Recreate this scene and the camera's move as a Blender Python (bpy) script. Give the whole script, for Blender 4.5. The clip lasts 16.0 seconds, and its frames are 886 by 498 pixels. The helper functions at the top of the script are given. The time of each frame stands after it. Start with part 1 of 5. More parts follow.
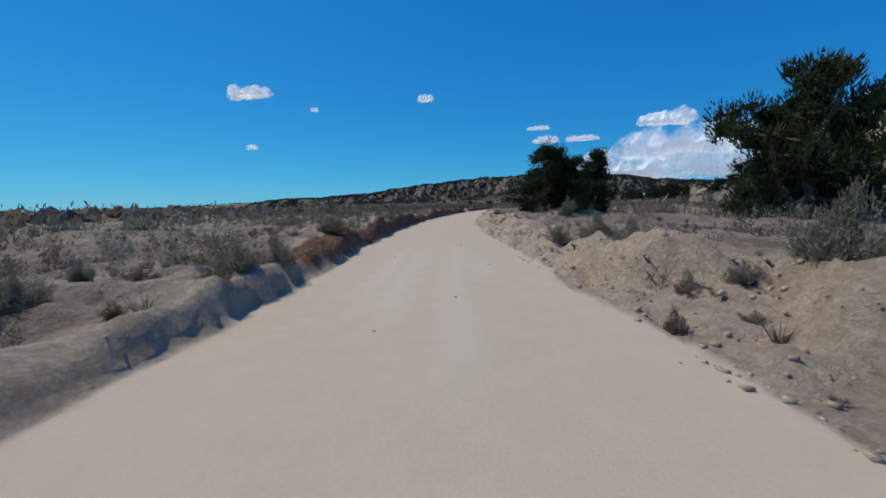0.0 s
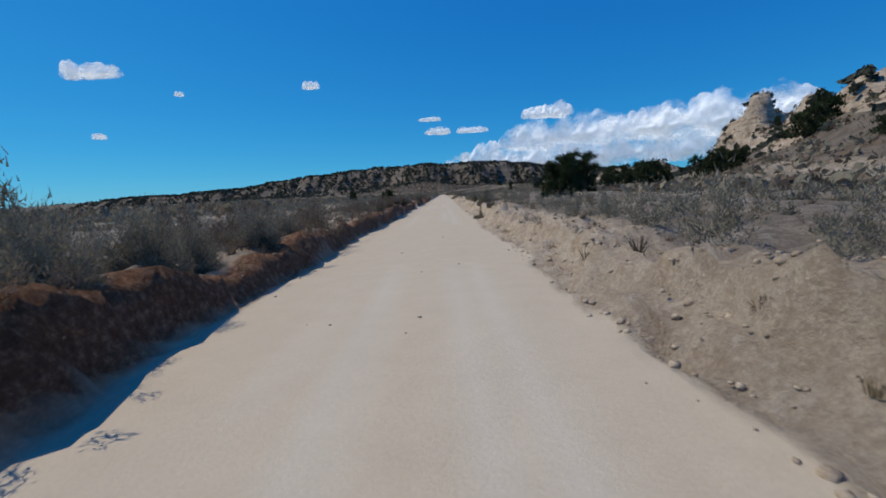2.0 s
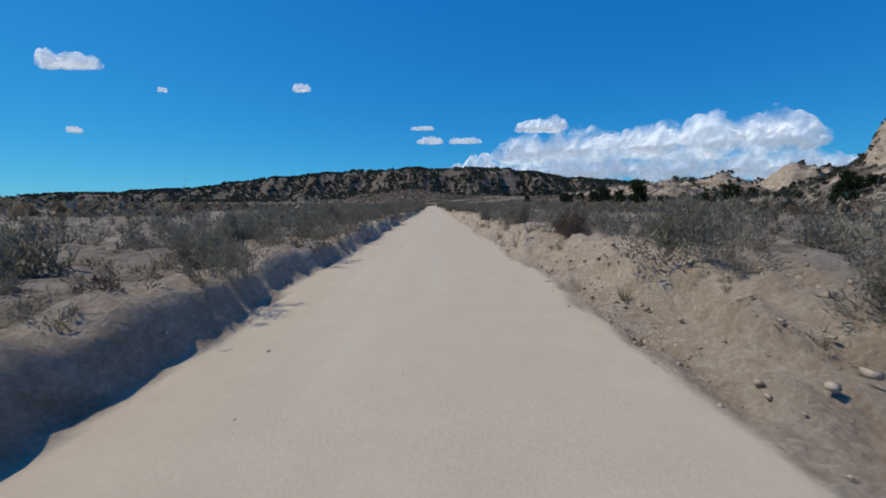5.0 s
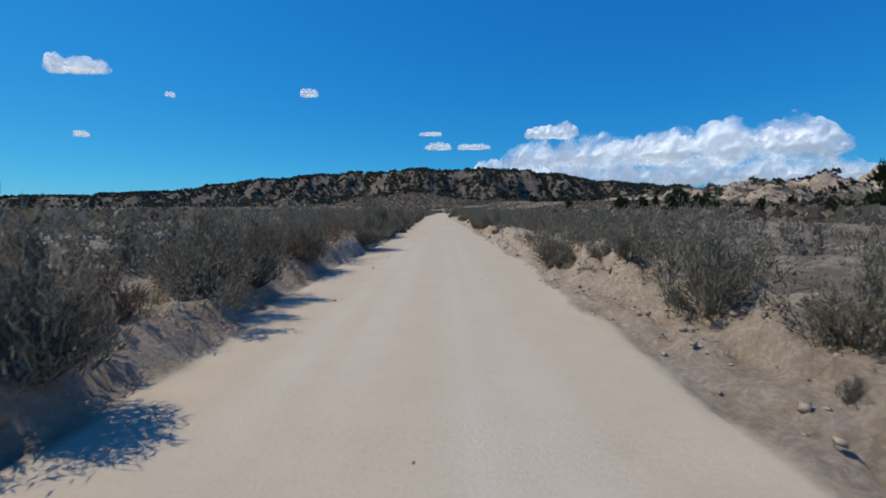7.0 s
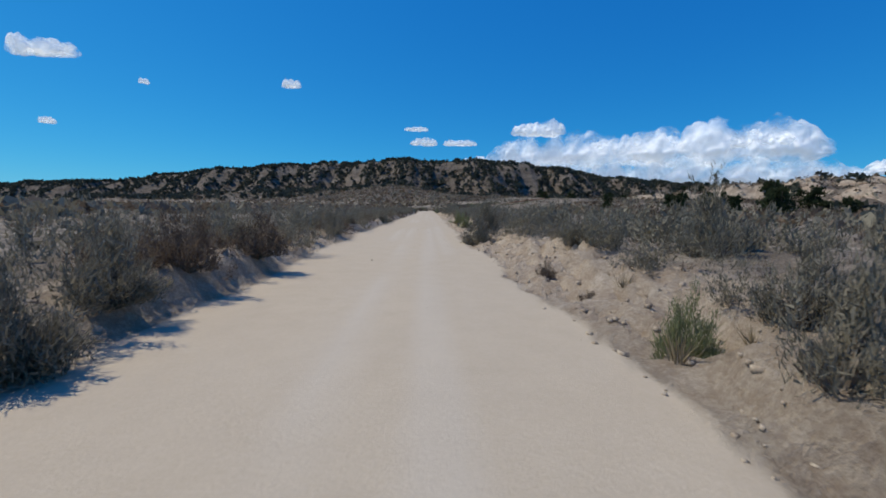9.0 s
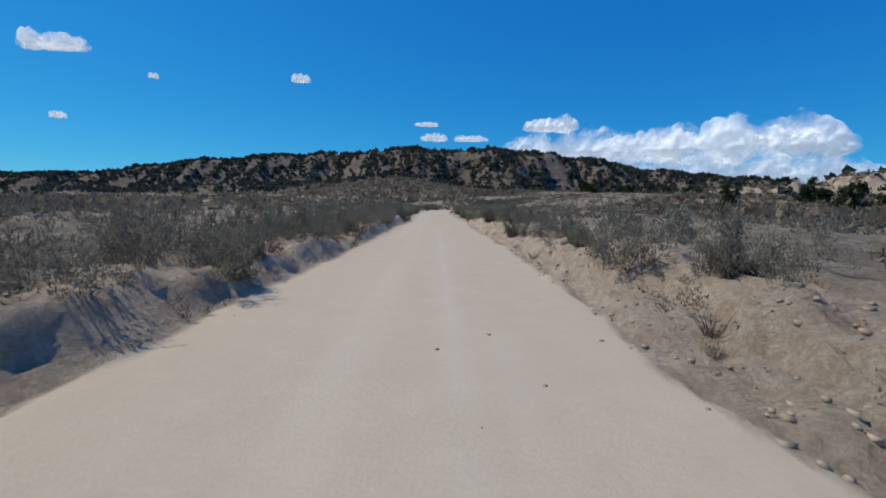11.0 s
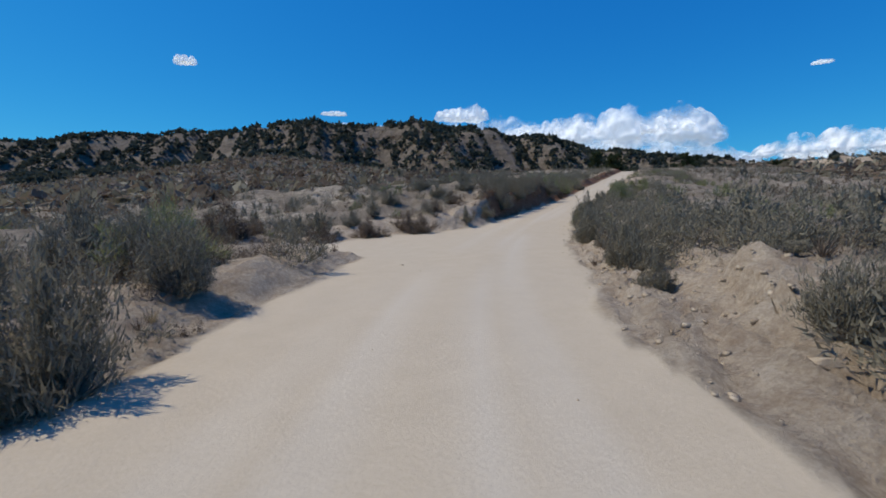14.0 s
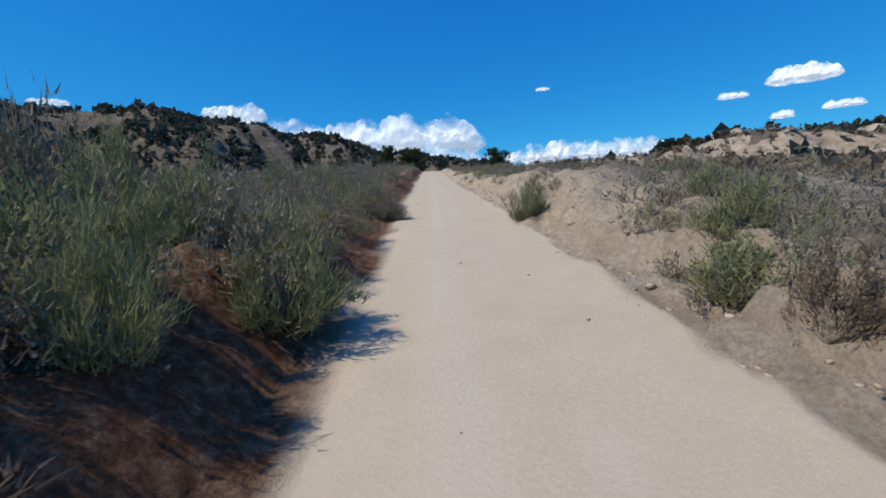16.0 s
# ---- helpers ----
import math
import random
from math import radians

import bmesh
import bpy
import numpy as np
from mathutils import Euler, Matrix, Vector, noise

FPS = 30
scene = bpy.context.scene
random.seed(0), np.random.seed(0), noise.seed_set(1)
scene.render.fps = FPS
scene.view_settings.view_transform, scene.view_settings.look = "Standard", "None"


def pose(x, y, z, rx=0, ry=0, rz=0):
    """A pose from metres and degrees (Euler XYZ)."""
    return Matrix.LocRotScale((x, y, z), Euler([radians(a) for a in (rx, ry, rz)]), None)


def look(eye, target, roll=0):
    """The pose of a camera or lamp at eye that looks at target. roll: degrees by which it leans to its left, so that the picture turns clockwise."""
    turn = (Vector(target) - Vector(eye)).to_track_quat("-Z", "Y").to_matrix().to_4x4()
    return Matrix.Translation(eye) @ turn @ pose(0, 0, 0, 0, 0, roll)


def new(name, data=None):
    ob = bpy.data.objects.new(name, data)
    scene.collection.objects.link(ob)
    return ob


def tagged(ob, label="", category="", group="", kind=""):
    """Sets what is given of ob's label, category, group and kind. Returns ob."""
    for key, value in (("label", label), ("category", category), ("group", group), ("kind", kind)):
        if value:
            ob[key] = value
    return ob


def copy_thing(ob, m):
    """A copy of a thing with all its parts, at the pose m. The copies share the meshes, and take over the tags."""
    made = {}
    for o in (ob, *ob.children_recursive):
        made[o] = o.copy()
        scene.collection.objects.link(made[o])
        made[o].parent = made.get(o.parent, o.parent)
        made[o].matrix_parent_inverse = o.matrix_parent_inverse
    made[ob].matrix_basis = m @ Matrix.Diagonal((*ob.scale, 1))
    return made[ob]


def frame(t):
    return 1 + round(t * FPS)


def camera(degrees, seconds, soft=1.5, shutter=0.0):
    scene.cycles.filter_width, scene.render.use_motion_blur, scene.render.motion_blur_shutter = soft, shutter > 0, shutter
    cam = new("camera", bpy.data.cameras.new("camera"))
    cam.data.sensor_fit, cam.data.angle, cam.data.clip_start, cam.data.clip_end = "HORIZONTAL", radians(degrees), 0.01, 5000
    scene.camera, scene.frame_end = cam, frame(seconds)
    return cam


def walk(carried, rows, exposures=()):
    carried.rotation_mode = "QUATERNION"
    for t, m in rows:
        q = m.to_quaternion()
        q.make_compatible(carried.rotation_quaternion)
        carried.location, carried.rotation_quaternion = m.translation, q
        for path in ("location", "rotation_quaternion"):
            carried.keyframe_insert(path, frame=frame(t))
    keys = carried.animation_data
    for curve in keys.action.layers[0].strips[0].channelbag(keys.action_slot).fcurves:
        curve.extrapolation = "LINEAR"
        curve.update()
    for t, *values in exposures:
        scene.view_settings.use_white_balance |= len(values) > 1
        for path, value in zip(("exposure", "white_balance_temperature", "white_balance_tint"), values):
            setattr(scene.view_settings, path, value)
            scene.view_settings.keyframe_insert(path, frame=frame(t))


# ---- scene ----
# The drive: seconds, camera bearing, tilt and lean in degrees, car heading, speed in m/s.
DRIVE = [
    (0.0, -14.1, -6.0, 1.3, -14.0, 38), (0.5, -12.5, -7.4, -1.0, -12.5, 38), (1.0, -7.5, -7.3, 1.0, -8.0, 38),
    (1.5, -4.3, -7.6, 0.3, -4.2, 38), (2.0, -0.4, -7.5, 2.8, -1.0, 38), (2.5, 0.4, -7.6, -0.1, 0.0, 38),
    (3.0, 1.6, -6.4, 0.2, 0.0, 38), (3.5, 0.6, -7.0, -0.2, 0.0, 38), (4.0, 1.6, -6.3, 0.4, 0.0, 38),
    (5.2, 1.2, -6.1, 0.4, 0.0, 38), (6.5, 1.0, -5.9, 0.4, 0.0, 38), (7.0, 0.3, -5.2, 0.0, 0.0, 37),
    (7.5, 0.5, -5.5, -0.4, 0.0, 34), (8.0, 0.2, -5.1, 0.6, 0.0, 31), (8.5, 1.3, -6.0, -0.5, 0.0, 29),
    (9.0, 2.4, -5.6, -0.9, 0.0, 27), (9.5, 0.6, -5.3, -0.6, 0.0, 27), (10.7, 1.0, -5.9, -1.0, 0.0, 28),
    (12.0, 1.3, -6.4, -1.8, 0.0, 30), (12.5, 1.6, -6.2, -0.9, 0.0, 31), (13.0, 1.0, -6.3, -0.6, 0.8, 31),
    (13.5, 5.7, -6.3, 1.1, 5.0, 25), (14.0, 12.4, -7.1, 0.5, 12.4, 17), (14.5, 21.9, -7.3, 0.9, 21.9, 13),
    (15.0, 30.1, -8.3, 1.6, 30.5, 17), (15.5, 39.0, -8.3, 3.4, 37.8, 19), (16.0, 39.7, -7.2, 2.3, 38.4, 15),
]
EYE = 1.3
T, YAW, TILT, LEAN, HEAD, SPEED = (np.array(c, float) for c in zip(*DRIVE))
fine_t = np.arange(0, 16.001, 0.02)
fine_h = np.radians(np.interp(fine_t, T, HEAD))
fine_v = np.interp(fine_t, T, SPEED)
S = np.concatenate([[0], np.cumsum((fine_v[1:] + fine_v[:-1]) * 0.01)])
PX = np.concatenate([[0], np.cumsum((fine_v * np.sin(fine_h))[:-1] * 0.02)])
PY = np.concatenate([[0], np.cumsum((fine_v * np.cos(fine_h))[:-1] * 0.02)])
# the line goes on straight behind the start and past the end
h0, h1 = fine_h[0], radians(38.2)
LS = np.concatenate([[-40], S, [S[-1] + 190]])
LX = np.concatenate([[-40 * math.sin(h0)], PX, [PX[-1] + 190 * math.sin(h1)]])
LY = np.concatenate([[-40 * math.cos(h0)], PY, [PY[-1] + 190 * math.cos(h1)]])
LH = np.concatenate([[h0], fine_h, [h1]])


def s_at(t):
    return float(np.interp(t, fine_t, S))


FOOT = (float(np.interp(14.95, fine_t, PX)), float(np.interp(14.95, fine_t, PY)))


def rise(x, y):
    """The slow climb of the land past the bend."""
    q = np.clip((x - FOOT[0]) * math.sin(h1) + (y - FOOT[1]) * math.cos(h1), 0, 95)
    return 0.074 * (q - 5 * (1 - np.exp(-q / 5)))


cam = camera(92.5, 16.0, 1.7, 0.012)
rows = []
for t, yaw, tilt, lean in zip(T, YAW, TILT, LEAN):
    ex, ey = float(np.interp(t, fine_t, PX)), float(np.interp(t, fine_t, PY))
    eye = Vector((ex, ey, EYE + float(rise(ex, ey))))
    a, p = radians(yaw), radians(tilt)
    rows.append((float(t), look(eye, eye + 10 * Vector((math.sin(a) * math.cos(p), math.cos(a) * math.cos(p), math.sin(p))), -lean)))
# the clip's camera opens up a little on the climb
walk(cam, rows, ((0.0, -0.08), (4.0, -0.08), (6.5, 0.0), (13.5, 0.0), (15.2, 0.16), (16.0, 0.2)))

# ---- light ----
SUN_AZ, SUN_EL = -70.0, 54.0
world = bpy.data.worlds.new("sky")
scene.world = world
world.use_nodes = True
wn = world.node_tree.nodes
sky = wn.new("ShaderNodeTexSky")
sky.sky_type, sky.sun_disc = "NISHITA", False
sky.sun_elevation, sky.sun_rotation = radians(SUN_EL), radians(SUN_AZ)
sky.altitude, sky.air_density, sky.dust_density, sky.ozone_density = 1700, 1.0, 0.3, 3.0
# the deep blue of thin, dry air: each channel is deepened by its own power
wl = world.node_tree.links
dim = wn.new("ShaderNodeVectorMath")
dim.operation = "SCALE"
dim.inputs["Scale"].default_value = 0.10
wl.new(sky.outputs[0], dim.inputs[0])
split, join = wn.new("ShaderNodeSeparateXYZ"), wn.new("ShaderNodeCombineXYZ")
wl.new(dim.outputs[0], split.inputs[0])
for k, (power, gain) in enumerate(((1.4, 0.20), (0.74, 0.555), (0.42, 0.81))):
    up, times = wn.new("ShaderNodeMath"), wn.new("ShaderNodeMath")
    up.operation, times.operation = "POWER", "MULTIPLY"
    up.inputs[1].default_value, times.inputs[1].default_value = power, gain
    wl.new(split.outputs[k], up.inputs[0])
    wl.new(up.outputs[0], times.inputs[0])
    wl.new(times.outputs[0], join.inputs[k])
wl.new(join.outputs[0], wn["Background"].inputs[0])
wn["Background"].inputs[1].default_value = 1.0
sun = new("sun", bpy.data.lights.new("sun", "SUN"))
sun.data.energy, sun.data.angle, sun.data.color = 3.45, radians(0.55), (1.0, 0.92, 0.75)
sd_az, sd_el = radians(SUN_AZ), radians(SUN_EL)
sun_from = Vector((math.sin(sd_az) * math.cos(sd_el), math.cos(sd_az) * math.cos(sd_el), math.sin(sd_el)))
sun.matrix_world = look(sun_from * 50, (0, 0, 0))


# ---- materials ----
def material(name, rough=0.9):
    m = bpy.data.materials.new(name)
    m.use_nodes = True
    n, l = m.node_tree.nodes, m.node_tree.links
    b = n["Principled BSDF"]
    b.inputs["Roughness"].default_value = rough
    b.inputs["Specular IOR Level"].default_value = 0.15
    return m, n, l, b


def noise_node(n, l, scale, detail=5.0, vec=None, rough=0.6):
    t = n.new("ShaderNodeTexNoise")
    t.inputs["Scale"].default_value, t.inputs["Detail"].default_value, t.inputs["Roughness"].default_value = scale, detail, rough
    if vec is not None:
        l.new(vec, t.inputs["Vector"])
    return t


def ramp(n, l, fac, stops):
    r = n.new("ShaderNodeValToRGB")
    e = r.color_ramp.elements
    while len(e) < len(stops):
        e.new(0.5)
    for k, (p, c) in zip(e, stops):
        k.position, k.color = p, (*c, 1)
    l.new(fac, r.inputs[0])
    return r


def mix(n, l, fac, a, b, mode="MIX"):
    k = n.new("ShaderNodeMix")
    k.data_type, k.blend_type = "RGBA", mode
    for sock, v in ((k.inputs[0], fac), (k.inputs[6], a), (k.inputs[7], b)):
        if isinstance(v, (int, float)):
            sock.default_value = v
        elif isinstance(v, tuple):
            sock.default_value = (*v, 1)
        else:
            l.new(v, sock)
    return k.outputs[2]


def bump(n, l, b, height, strength, distance):
    k = n.new("ShaderNodeBump")
    k.inputs["Strength"].default_value, k.inputs["Distance"].default_value = strength, distance
    l.new(height, k.inputs["Height"])
    l.new(k.outputs[0], b.inputs["Normal"])


def soil_material():
    """Road dust, banks of crumbling earth and the sandy desert floor, told apart by the layer painted on the ground."""
    m, n, l, b = material("desert_soil", 0.95)
    co = n.new("ShaderNodeTexCoord").outputs["Object"]
    layer = n.new("ShaderNodeAttribute")
    layer.attribute_name = "layer"
    parts = n.new("ShaderNodeSeparateColor")
    l.new(layer.outputs["Color"], parts.inputs[0])
    big, mid, fine = noise_node(n, l, 0.35, 4, co), noise_node(n, l, 2.2, 6, co, 0.7), noise_node(n, l, 26, 6, co, 0.75)
    road = ramp(n, l, mid.outputs[0], [(0.3, (0.445, 0.36, 0.255)), (0.7, (0.535, 0.445, 0.325))])
    road2 = mix(n, l, big.outputs[0], road.outputs[0], (0.485, 0.41, 0.315))
    road3 = mix(n, l, 0.10, road2, ramp(n, l, fine.outputs[0], [(0.35, (0.3, 0.25, 0.2)), (0.65, (0.6, 0.55, 0.48))]).outputs[0])
    road4 = mix(n, l, parts.outputs[2], road3, (0.58, 0.54, 0.48))
    bank = ramp(n, l, mid.outputs[0], [(0.32, (0.40, 0.305, 0.215)), (0.5, (0.54, 0.445, 0.335)), (0.7, (0.66, 0.57, 0.455))])
    bank2 = mix(n, l, 0.36, bank.outputs[0], ramp(n, l, fine.outputs[0], [(0.4, (0.2, 0.14, 0.1)), (0.6, (0.52, 0.43, 0.33))]).outputs[0])
    floor_a = ramp(n, l, big.outputs[0], [(0.34, (0.16, 0.125, 0.093)), (0.50, (0.29, 0.238, 0.182)), (0.66, (0.50, 0.435, 0.35))])
    litter = ramp(n, l, mid.outputs[0], [(0.42, (0.0, 0.0, 0.0)), (0.54, (1.0, 1.0, 1.0))])
    floor_b = mix(n, l, litter.outputs[0], (0.14, 0.11, 0.08), floor_a.outputs[0])
    floor_c = mix(n, l, 0.3, floor_b, ramp(n, l, fine.outputs[0], [(0.4, (0.16, 0.13, 0.1)), (0.62, (0.5, 0.44, 0.36))]).outputs[0])
    small = noise_node(n, l, 10.0, 7, co, 0.78)
    crumb = ramp(n, l, small.outputs[0], [(0.44, (0.0, 0.0, 0.0)), (0.56, (1.0, 1.0, 1.0))])
    pale = mix(n, l, parts.outputs[1], floor_c, bank2)
    dark = mix(n, l, parts.outputs[1], (0.125, 0.098, 0.072), (0.23, 0.165, 0.115))
    c0 = mix(n, l, crumb.outputs[0], mix(n, l, 0.34, pale, dark), pale)
    # red-brown earth of the left cut, its shade darkened into the colour
    shaded_red = ramp(n, l, small.outputs[0], [(0.35, (0.085, 0.038, 0.02)), (0.5, (0.17, 0.085, 0.048)), (0.66, (0.33, 0.21, 0.135))])
    c1 = mix(n, l, layer.outputs["Alpha"], c0, shaded_red.outputs[0])
    c2 = mix(n, l, parts.outputs[0], c1, road4)
    l.new(c2, b.inputs["Base Color"])
    clod = n.new("ShaderNodeTexVoronoi")
    clod.inputs["Scale"].default_value = 9
    l.new(co, clod.inputs["Vector"])
    rough_h = mix(n, l, parts.outputs[0], mix(n, l, 0.5, mid.outputs[0], clod.outputs[0]), (0.5, 0.5, 0.5))
    h = mix(n, l, 0.3, mix(n, l, mix(n, l, parts.outputs[0], (0.5, 0.5, 0.5), (0.0, 0.0, 0.0)), rough_h, small.outputs[0]), fine.outputs[0])
    h = mix(n, l, parts.outputs[0], h, mix(n, l, 0.05, (0.5, 0.5, 0.5), fine.outputs[0]))
    bump(n, l, b, h, 1.0, 0.14)
    return m


def hill_material():
    """Eroded tan and grey badland slopes with faint level beds."""
    m, n, l, b = material("badland_slope", 0.95)
    co = n.new("ShaderNodeTexCoord").outputs["Object"]
    big, fine = noise_node(n, l, 0.03, 6, co, 0.65), noise_node(n, l, 0.25, 6, co, 0.7)
    sep = n.new("ShaderNodeSeparateXYZ")
    l.new(co, sep.inputs[0])
    w = n.new("ShaderNodeTexNoise")
    w.inputs["Scale"].default_value, w.inputs["Detail"].default_value = 1.0, 3
    st = n.new("ShaderNodeMapping")
    st.inputs["Scale"].default_value = (0.004, 0.004, 0.22)
    l.new(co, st.inputs[0])
    l.new(st.outputs[0], w.inputs["Vector"])
    base = ramp(n, l, big.outputs[0], [(0.32, (0.07, 0.055, 0.043)), (0.52, (0.105, 0.084, 0.067)), (0.72, (0.20, 0.165, 0.135))])
    bed = ramp(n, l, w.outputs[0], [(0.35, (0.13, 0.09, 0.066)), (0.5, (0.15, 0.12, 0.095)), (0.64, (0.245, 0.21, 0.172))])
    c = mix(n, l, 0.45, base.outputs[0], bed.outputs[0])
    c = mix(n, l, 0.35, c, ramp(n, l, fine.outputs[0], [(0.4, (0.10, 0.085, 0.06)), (0.62, (0.29, 0.245, 0.20))]).outputs[0])
    l.new(c, b.inputs["Base Color"])
    bump(n, l, b, fine.outputs[0], 0.9, 2.0)
    return m


def cliff_material():
    """Pale layered sandstone with rusty beds and dark streaks."""
    m, n, l, b = material("sandstone", 0.9)
    co = n.new("ShaderNodeTexCoord").outputs["Object"]
    st = n.new("ShaderNodeMapping")
    st.inputs["Scale"].default_value = (0.012, 0.012, 0.35)
    l.new(co, st.inputs[0])
    w = noise_node(n, l, 1.0, 4, st.outputs[0])
    fine = noise_node(n, l, 0.35, 6, co, 0.7)
    bed = ramp(n, l, w.outputs[0], [(0.33, (0.22, 0.135, 0.09)), (0.45, (0.36, 0.275, 0.20)), (0.6, (0.45, 0.375, 0.29)), (0.72, (0.28, 0.185, 0.125))])
    c = mix(n, l, 0.42, bed.outputs[0], ramp(n, l, fine.outputs[0], [(0.40, (0.10, 0.072, 0.052)), (0.62, (0.50, 0.42, 0.33))]).outputs[0])
    l.new(c, b.inputs["Base Color"])
    bump(n, l, b, fine.outputs[0], 0.8, 1.0)
    return m


def leaf_material(name, dark, light, tip):
    """Foliage that varies from plant to plant and from leaf to leaf."""
    m, n, l, b = material(name, 0.85)
    info = n.new("ShaderNodeObjectInfo")
    geo = n.new("ShaderNodeNewGeometry")
    c = mix(n, l, geo.outputs["Random Per Island"], dark, light)
    c = mix(n, l, info.outputs["Random"], c, mix(n, l, 0.55, c, tip))
    l.new(c, b.inputs["Base Color"])
    thin, both = n.new("ShaderNodeBsdfTranslucent"), n.new("ShaderNodeMixShader")
    l.new(c, thin.inputs[0])
    both.inputs[0].default_value = 0.28
    l.new(b.outputs[0], both.inputs[1])
    l.new(thin.outputs[0], both.inputs[2])
    l.new(both.outputs[0], n["Material Output"].inputs["Surface"])
    return m


def bark_material(name, a, c):
    m, n, l, b = material(name, 0.95)
    co = n.new("ShaderNodeTexCoord").outputs["Object"]
    t = noise_node(n, l, 18, 5, co)
    l.new(ramp(n, l, t.outputs[0], [(0.35, a), (0.65, c)]).outputs[0], b.inputs["Base Color"])
    bump(n, l, b, t.outputs[0], 0.6, 0.02)
    return m


SOIL, HILL, CLIFF = soil_material(), hill_material(), cliff_material()
SAGE = leaf_material("sage_leaf", (0.145, 0.130, 0.097), (0.325, 0.296, 0.226), (0.24, 0.210, 0.145))
BROWN = leaf_material("dry_brush_leaf", (0.105, 0.075, 0.054), (0.25, 0.195, 0.145), (0.19, 0.14, 0.10))
GREEN = leaf_material("rabbitbrush_leaf", (0.15, 0.165, 0.078), (0.29, 0.31, 0.16), (0.28, 0.27, 0.14))
STRAW = leaf_material("dry_grass_blade", (0.20, 0.155, 0.09), (0.40, 0.33, 0.21), (0.33, 0.26, 0.16))
JUNI = leaf_material("juniper_leaf", (0.018, 0.028, 0.014), (0.055, 0.075, 0.032), (0.07, 0.08, 0.035))
TWIG = bark_material("grey_twig", (0.10, 0.08, 0.062), (0.30, 0.26, 0.21))
BARK = bark_material("juniper_bark", (0.07, 0.05, 0.037), (0.20, 0.155, 0.12))


def stone_material():
    m, n, l, b = material("clod", 0.95)
    geo, co = n.new("ShaderNodeNewGeometry"), n.new("ShaderNodeTexCoord").outputs["Object"]
    c = mix(n, l, geo.outputs["Random Per Island"], (0.31, 0.24, 0.17), (0.48, 0.40, 0.305))
    t = noise_node(n, l, 30, 4, co)
    l.new(mix(n, l, 0.3, c, ramp(n, l, t.outputs[0], [(0.4, (0.16, 0.12, 0.09)), (0.6, (0.55, 0.47, 0.37))]).outputs[0]), b.inputs["Base Color"])
    bump(n, l, b, t.outputs[0], 0.5, 0.01)
    return m


def cloud_material():
    """White vapour, thick in the heart and thinning to shreds at the rim."""
    m, n, l, b = material("cloud_white", 1.0)
    b.inputs["Base Color"].default_value = (0.9, 0.9, 0.9, 1)
    # a faint glow is added in place of sunlight scattered through the vapour
    b.inputs["Emission Color"].default_value = (0.86, 0.93, 1.0, 1)
    b.inputs["Emission Strength"].default_value = 0.36
    puff, edge = n.new("ShaderNodeAttribute"), n.new("ShaderNodeAttribute")
    puff.attribute_name, edge.attribute_name = "puff", "edge"
    t = noise_node(n, l, 1.5, 6, puff.outputs["Vector"], 0.54)
    add = n.new("ShaderNodeMath")
    add.operation = "MULTIPLY_ADD"
    l.new(t.outputs[0], add.inputs[0])
    add.inputs[1].default_value = 2.4
    l.new(edge.outputs["Fac"], add.inputs[2])
    half = n.new("ShaderNodeMath")
    half.operation = "MULTIPLY"
    half.inputs[1].default_value = 0.40
    l.new(add.outputs[0], half.inputs[0])
    r = ramp(n, l, half.outputs[0], [(0.38, (0, 0, 0)), (0.50, (0.42, 0.42, 0.42)), (0.66, (0.95, 0.95, 0.95))])
    bump(n, l, b, t.outputs[0], 0.16, 40.0)
    thin, both = n.new("ShaderNodeBsdfTranslucent"), n.new("ShaderNodeMixShader")
    thin.inputs[0].default_value = (0.9, 0.9, 0.9, 1)
    both.inputs[0].default_value = 0.3
    l.new(b.outputs[0], both.inputs[1])
    l.new(thin.outputs[0], both.inputs[2])
    tr, mx = n.new("ShaderNodeBsdfTransparent"), n.new("ShaderNodeMixShader")
    l.new(r.outputs[0], mx.inputs[0])
    l.new(tr.outputs[0], mx.inputs[1])
    l.new(both.outputs[0], mx.inputs[2])
    l.new(mx.outputs[0], n["Material Output"].inputs["Surface"])
    return m


# far juniper foliage, paled and greyed to paint in the distance haze
WOODS = leaf_material("hazed_juniper_leaf", (0.052, 0.058, 0.044), (0.100, 0.105, 0.078), (0.085, 0.088, 0.062))
STONE, CLOUD = stone_material(), cloud_material()


# ---- land ----
def value_noise(x, y, seed):
    x, y = np.asarray(x, float), np.asarray(y, float)
    ix, iy = np.floor(x).astype(np.int64), np.floor(y).astype(np.int64)
    fx, fy = x - ix, y - iy
    fx, fy = fx * fx * (3 - 2 * fx), fy * fy * (3 - 2 * fy)

    def corner(a, b):
        h = (a * 374761393 + b * 668265263 + seed * 974634777) & 0x7FFFFFFF
        h = ((h ^ (h >> 13)) * 1274126177) & 0x7FFFFFFF
        return ((h ^ (h >> 16)) & 0xFFFF) / 65535.0

    top = corner(ix, iy) * (1 - fx) + corner(ix + 1, iy) * fx
    low = corner(ix, iy + 1) * (1 - fx) + corner(ix + 1, iy + 1) * fx
    return top * (1 - fy) + low * fy


def fbm(x, y, seed, octaves=4):
    v, a = 0, 0.5
    for k in range(octaves):
        v = v + a * (value_noise(x * 2 ** k, y * 2 ** k, seed + k) - 0.5)
        a *= 0.5
    return v * 2


def smooth(u):
    u = np.clip(u, 0, 1)
    return u * u * (3 - 2 * u)


def xy_at(s, d):
    h = np.interp(s, LS, LH)
    return np.interp(s, LS, LX) + d * np.cos(h), np.interp(s, LS, LY) - d * np.sin(h)


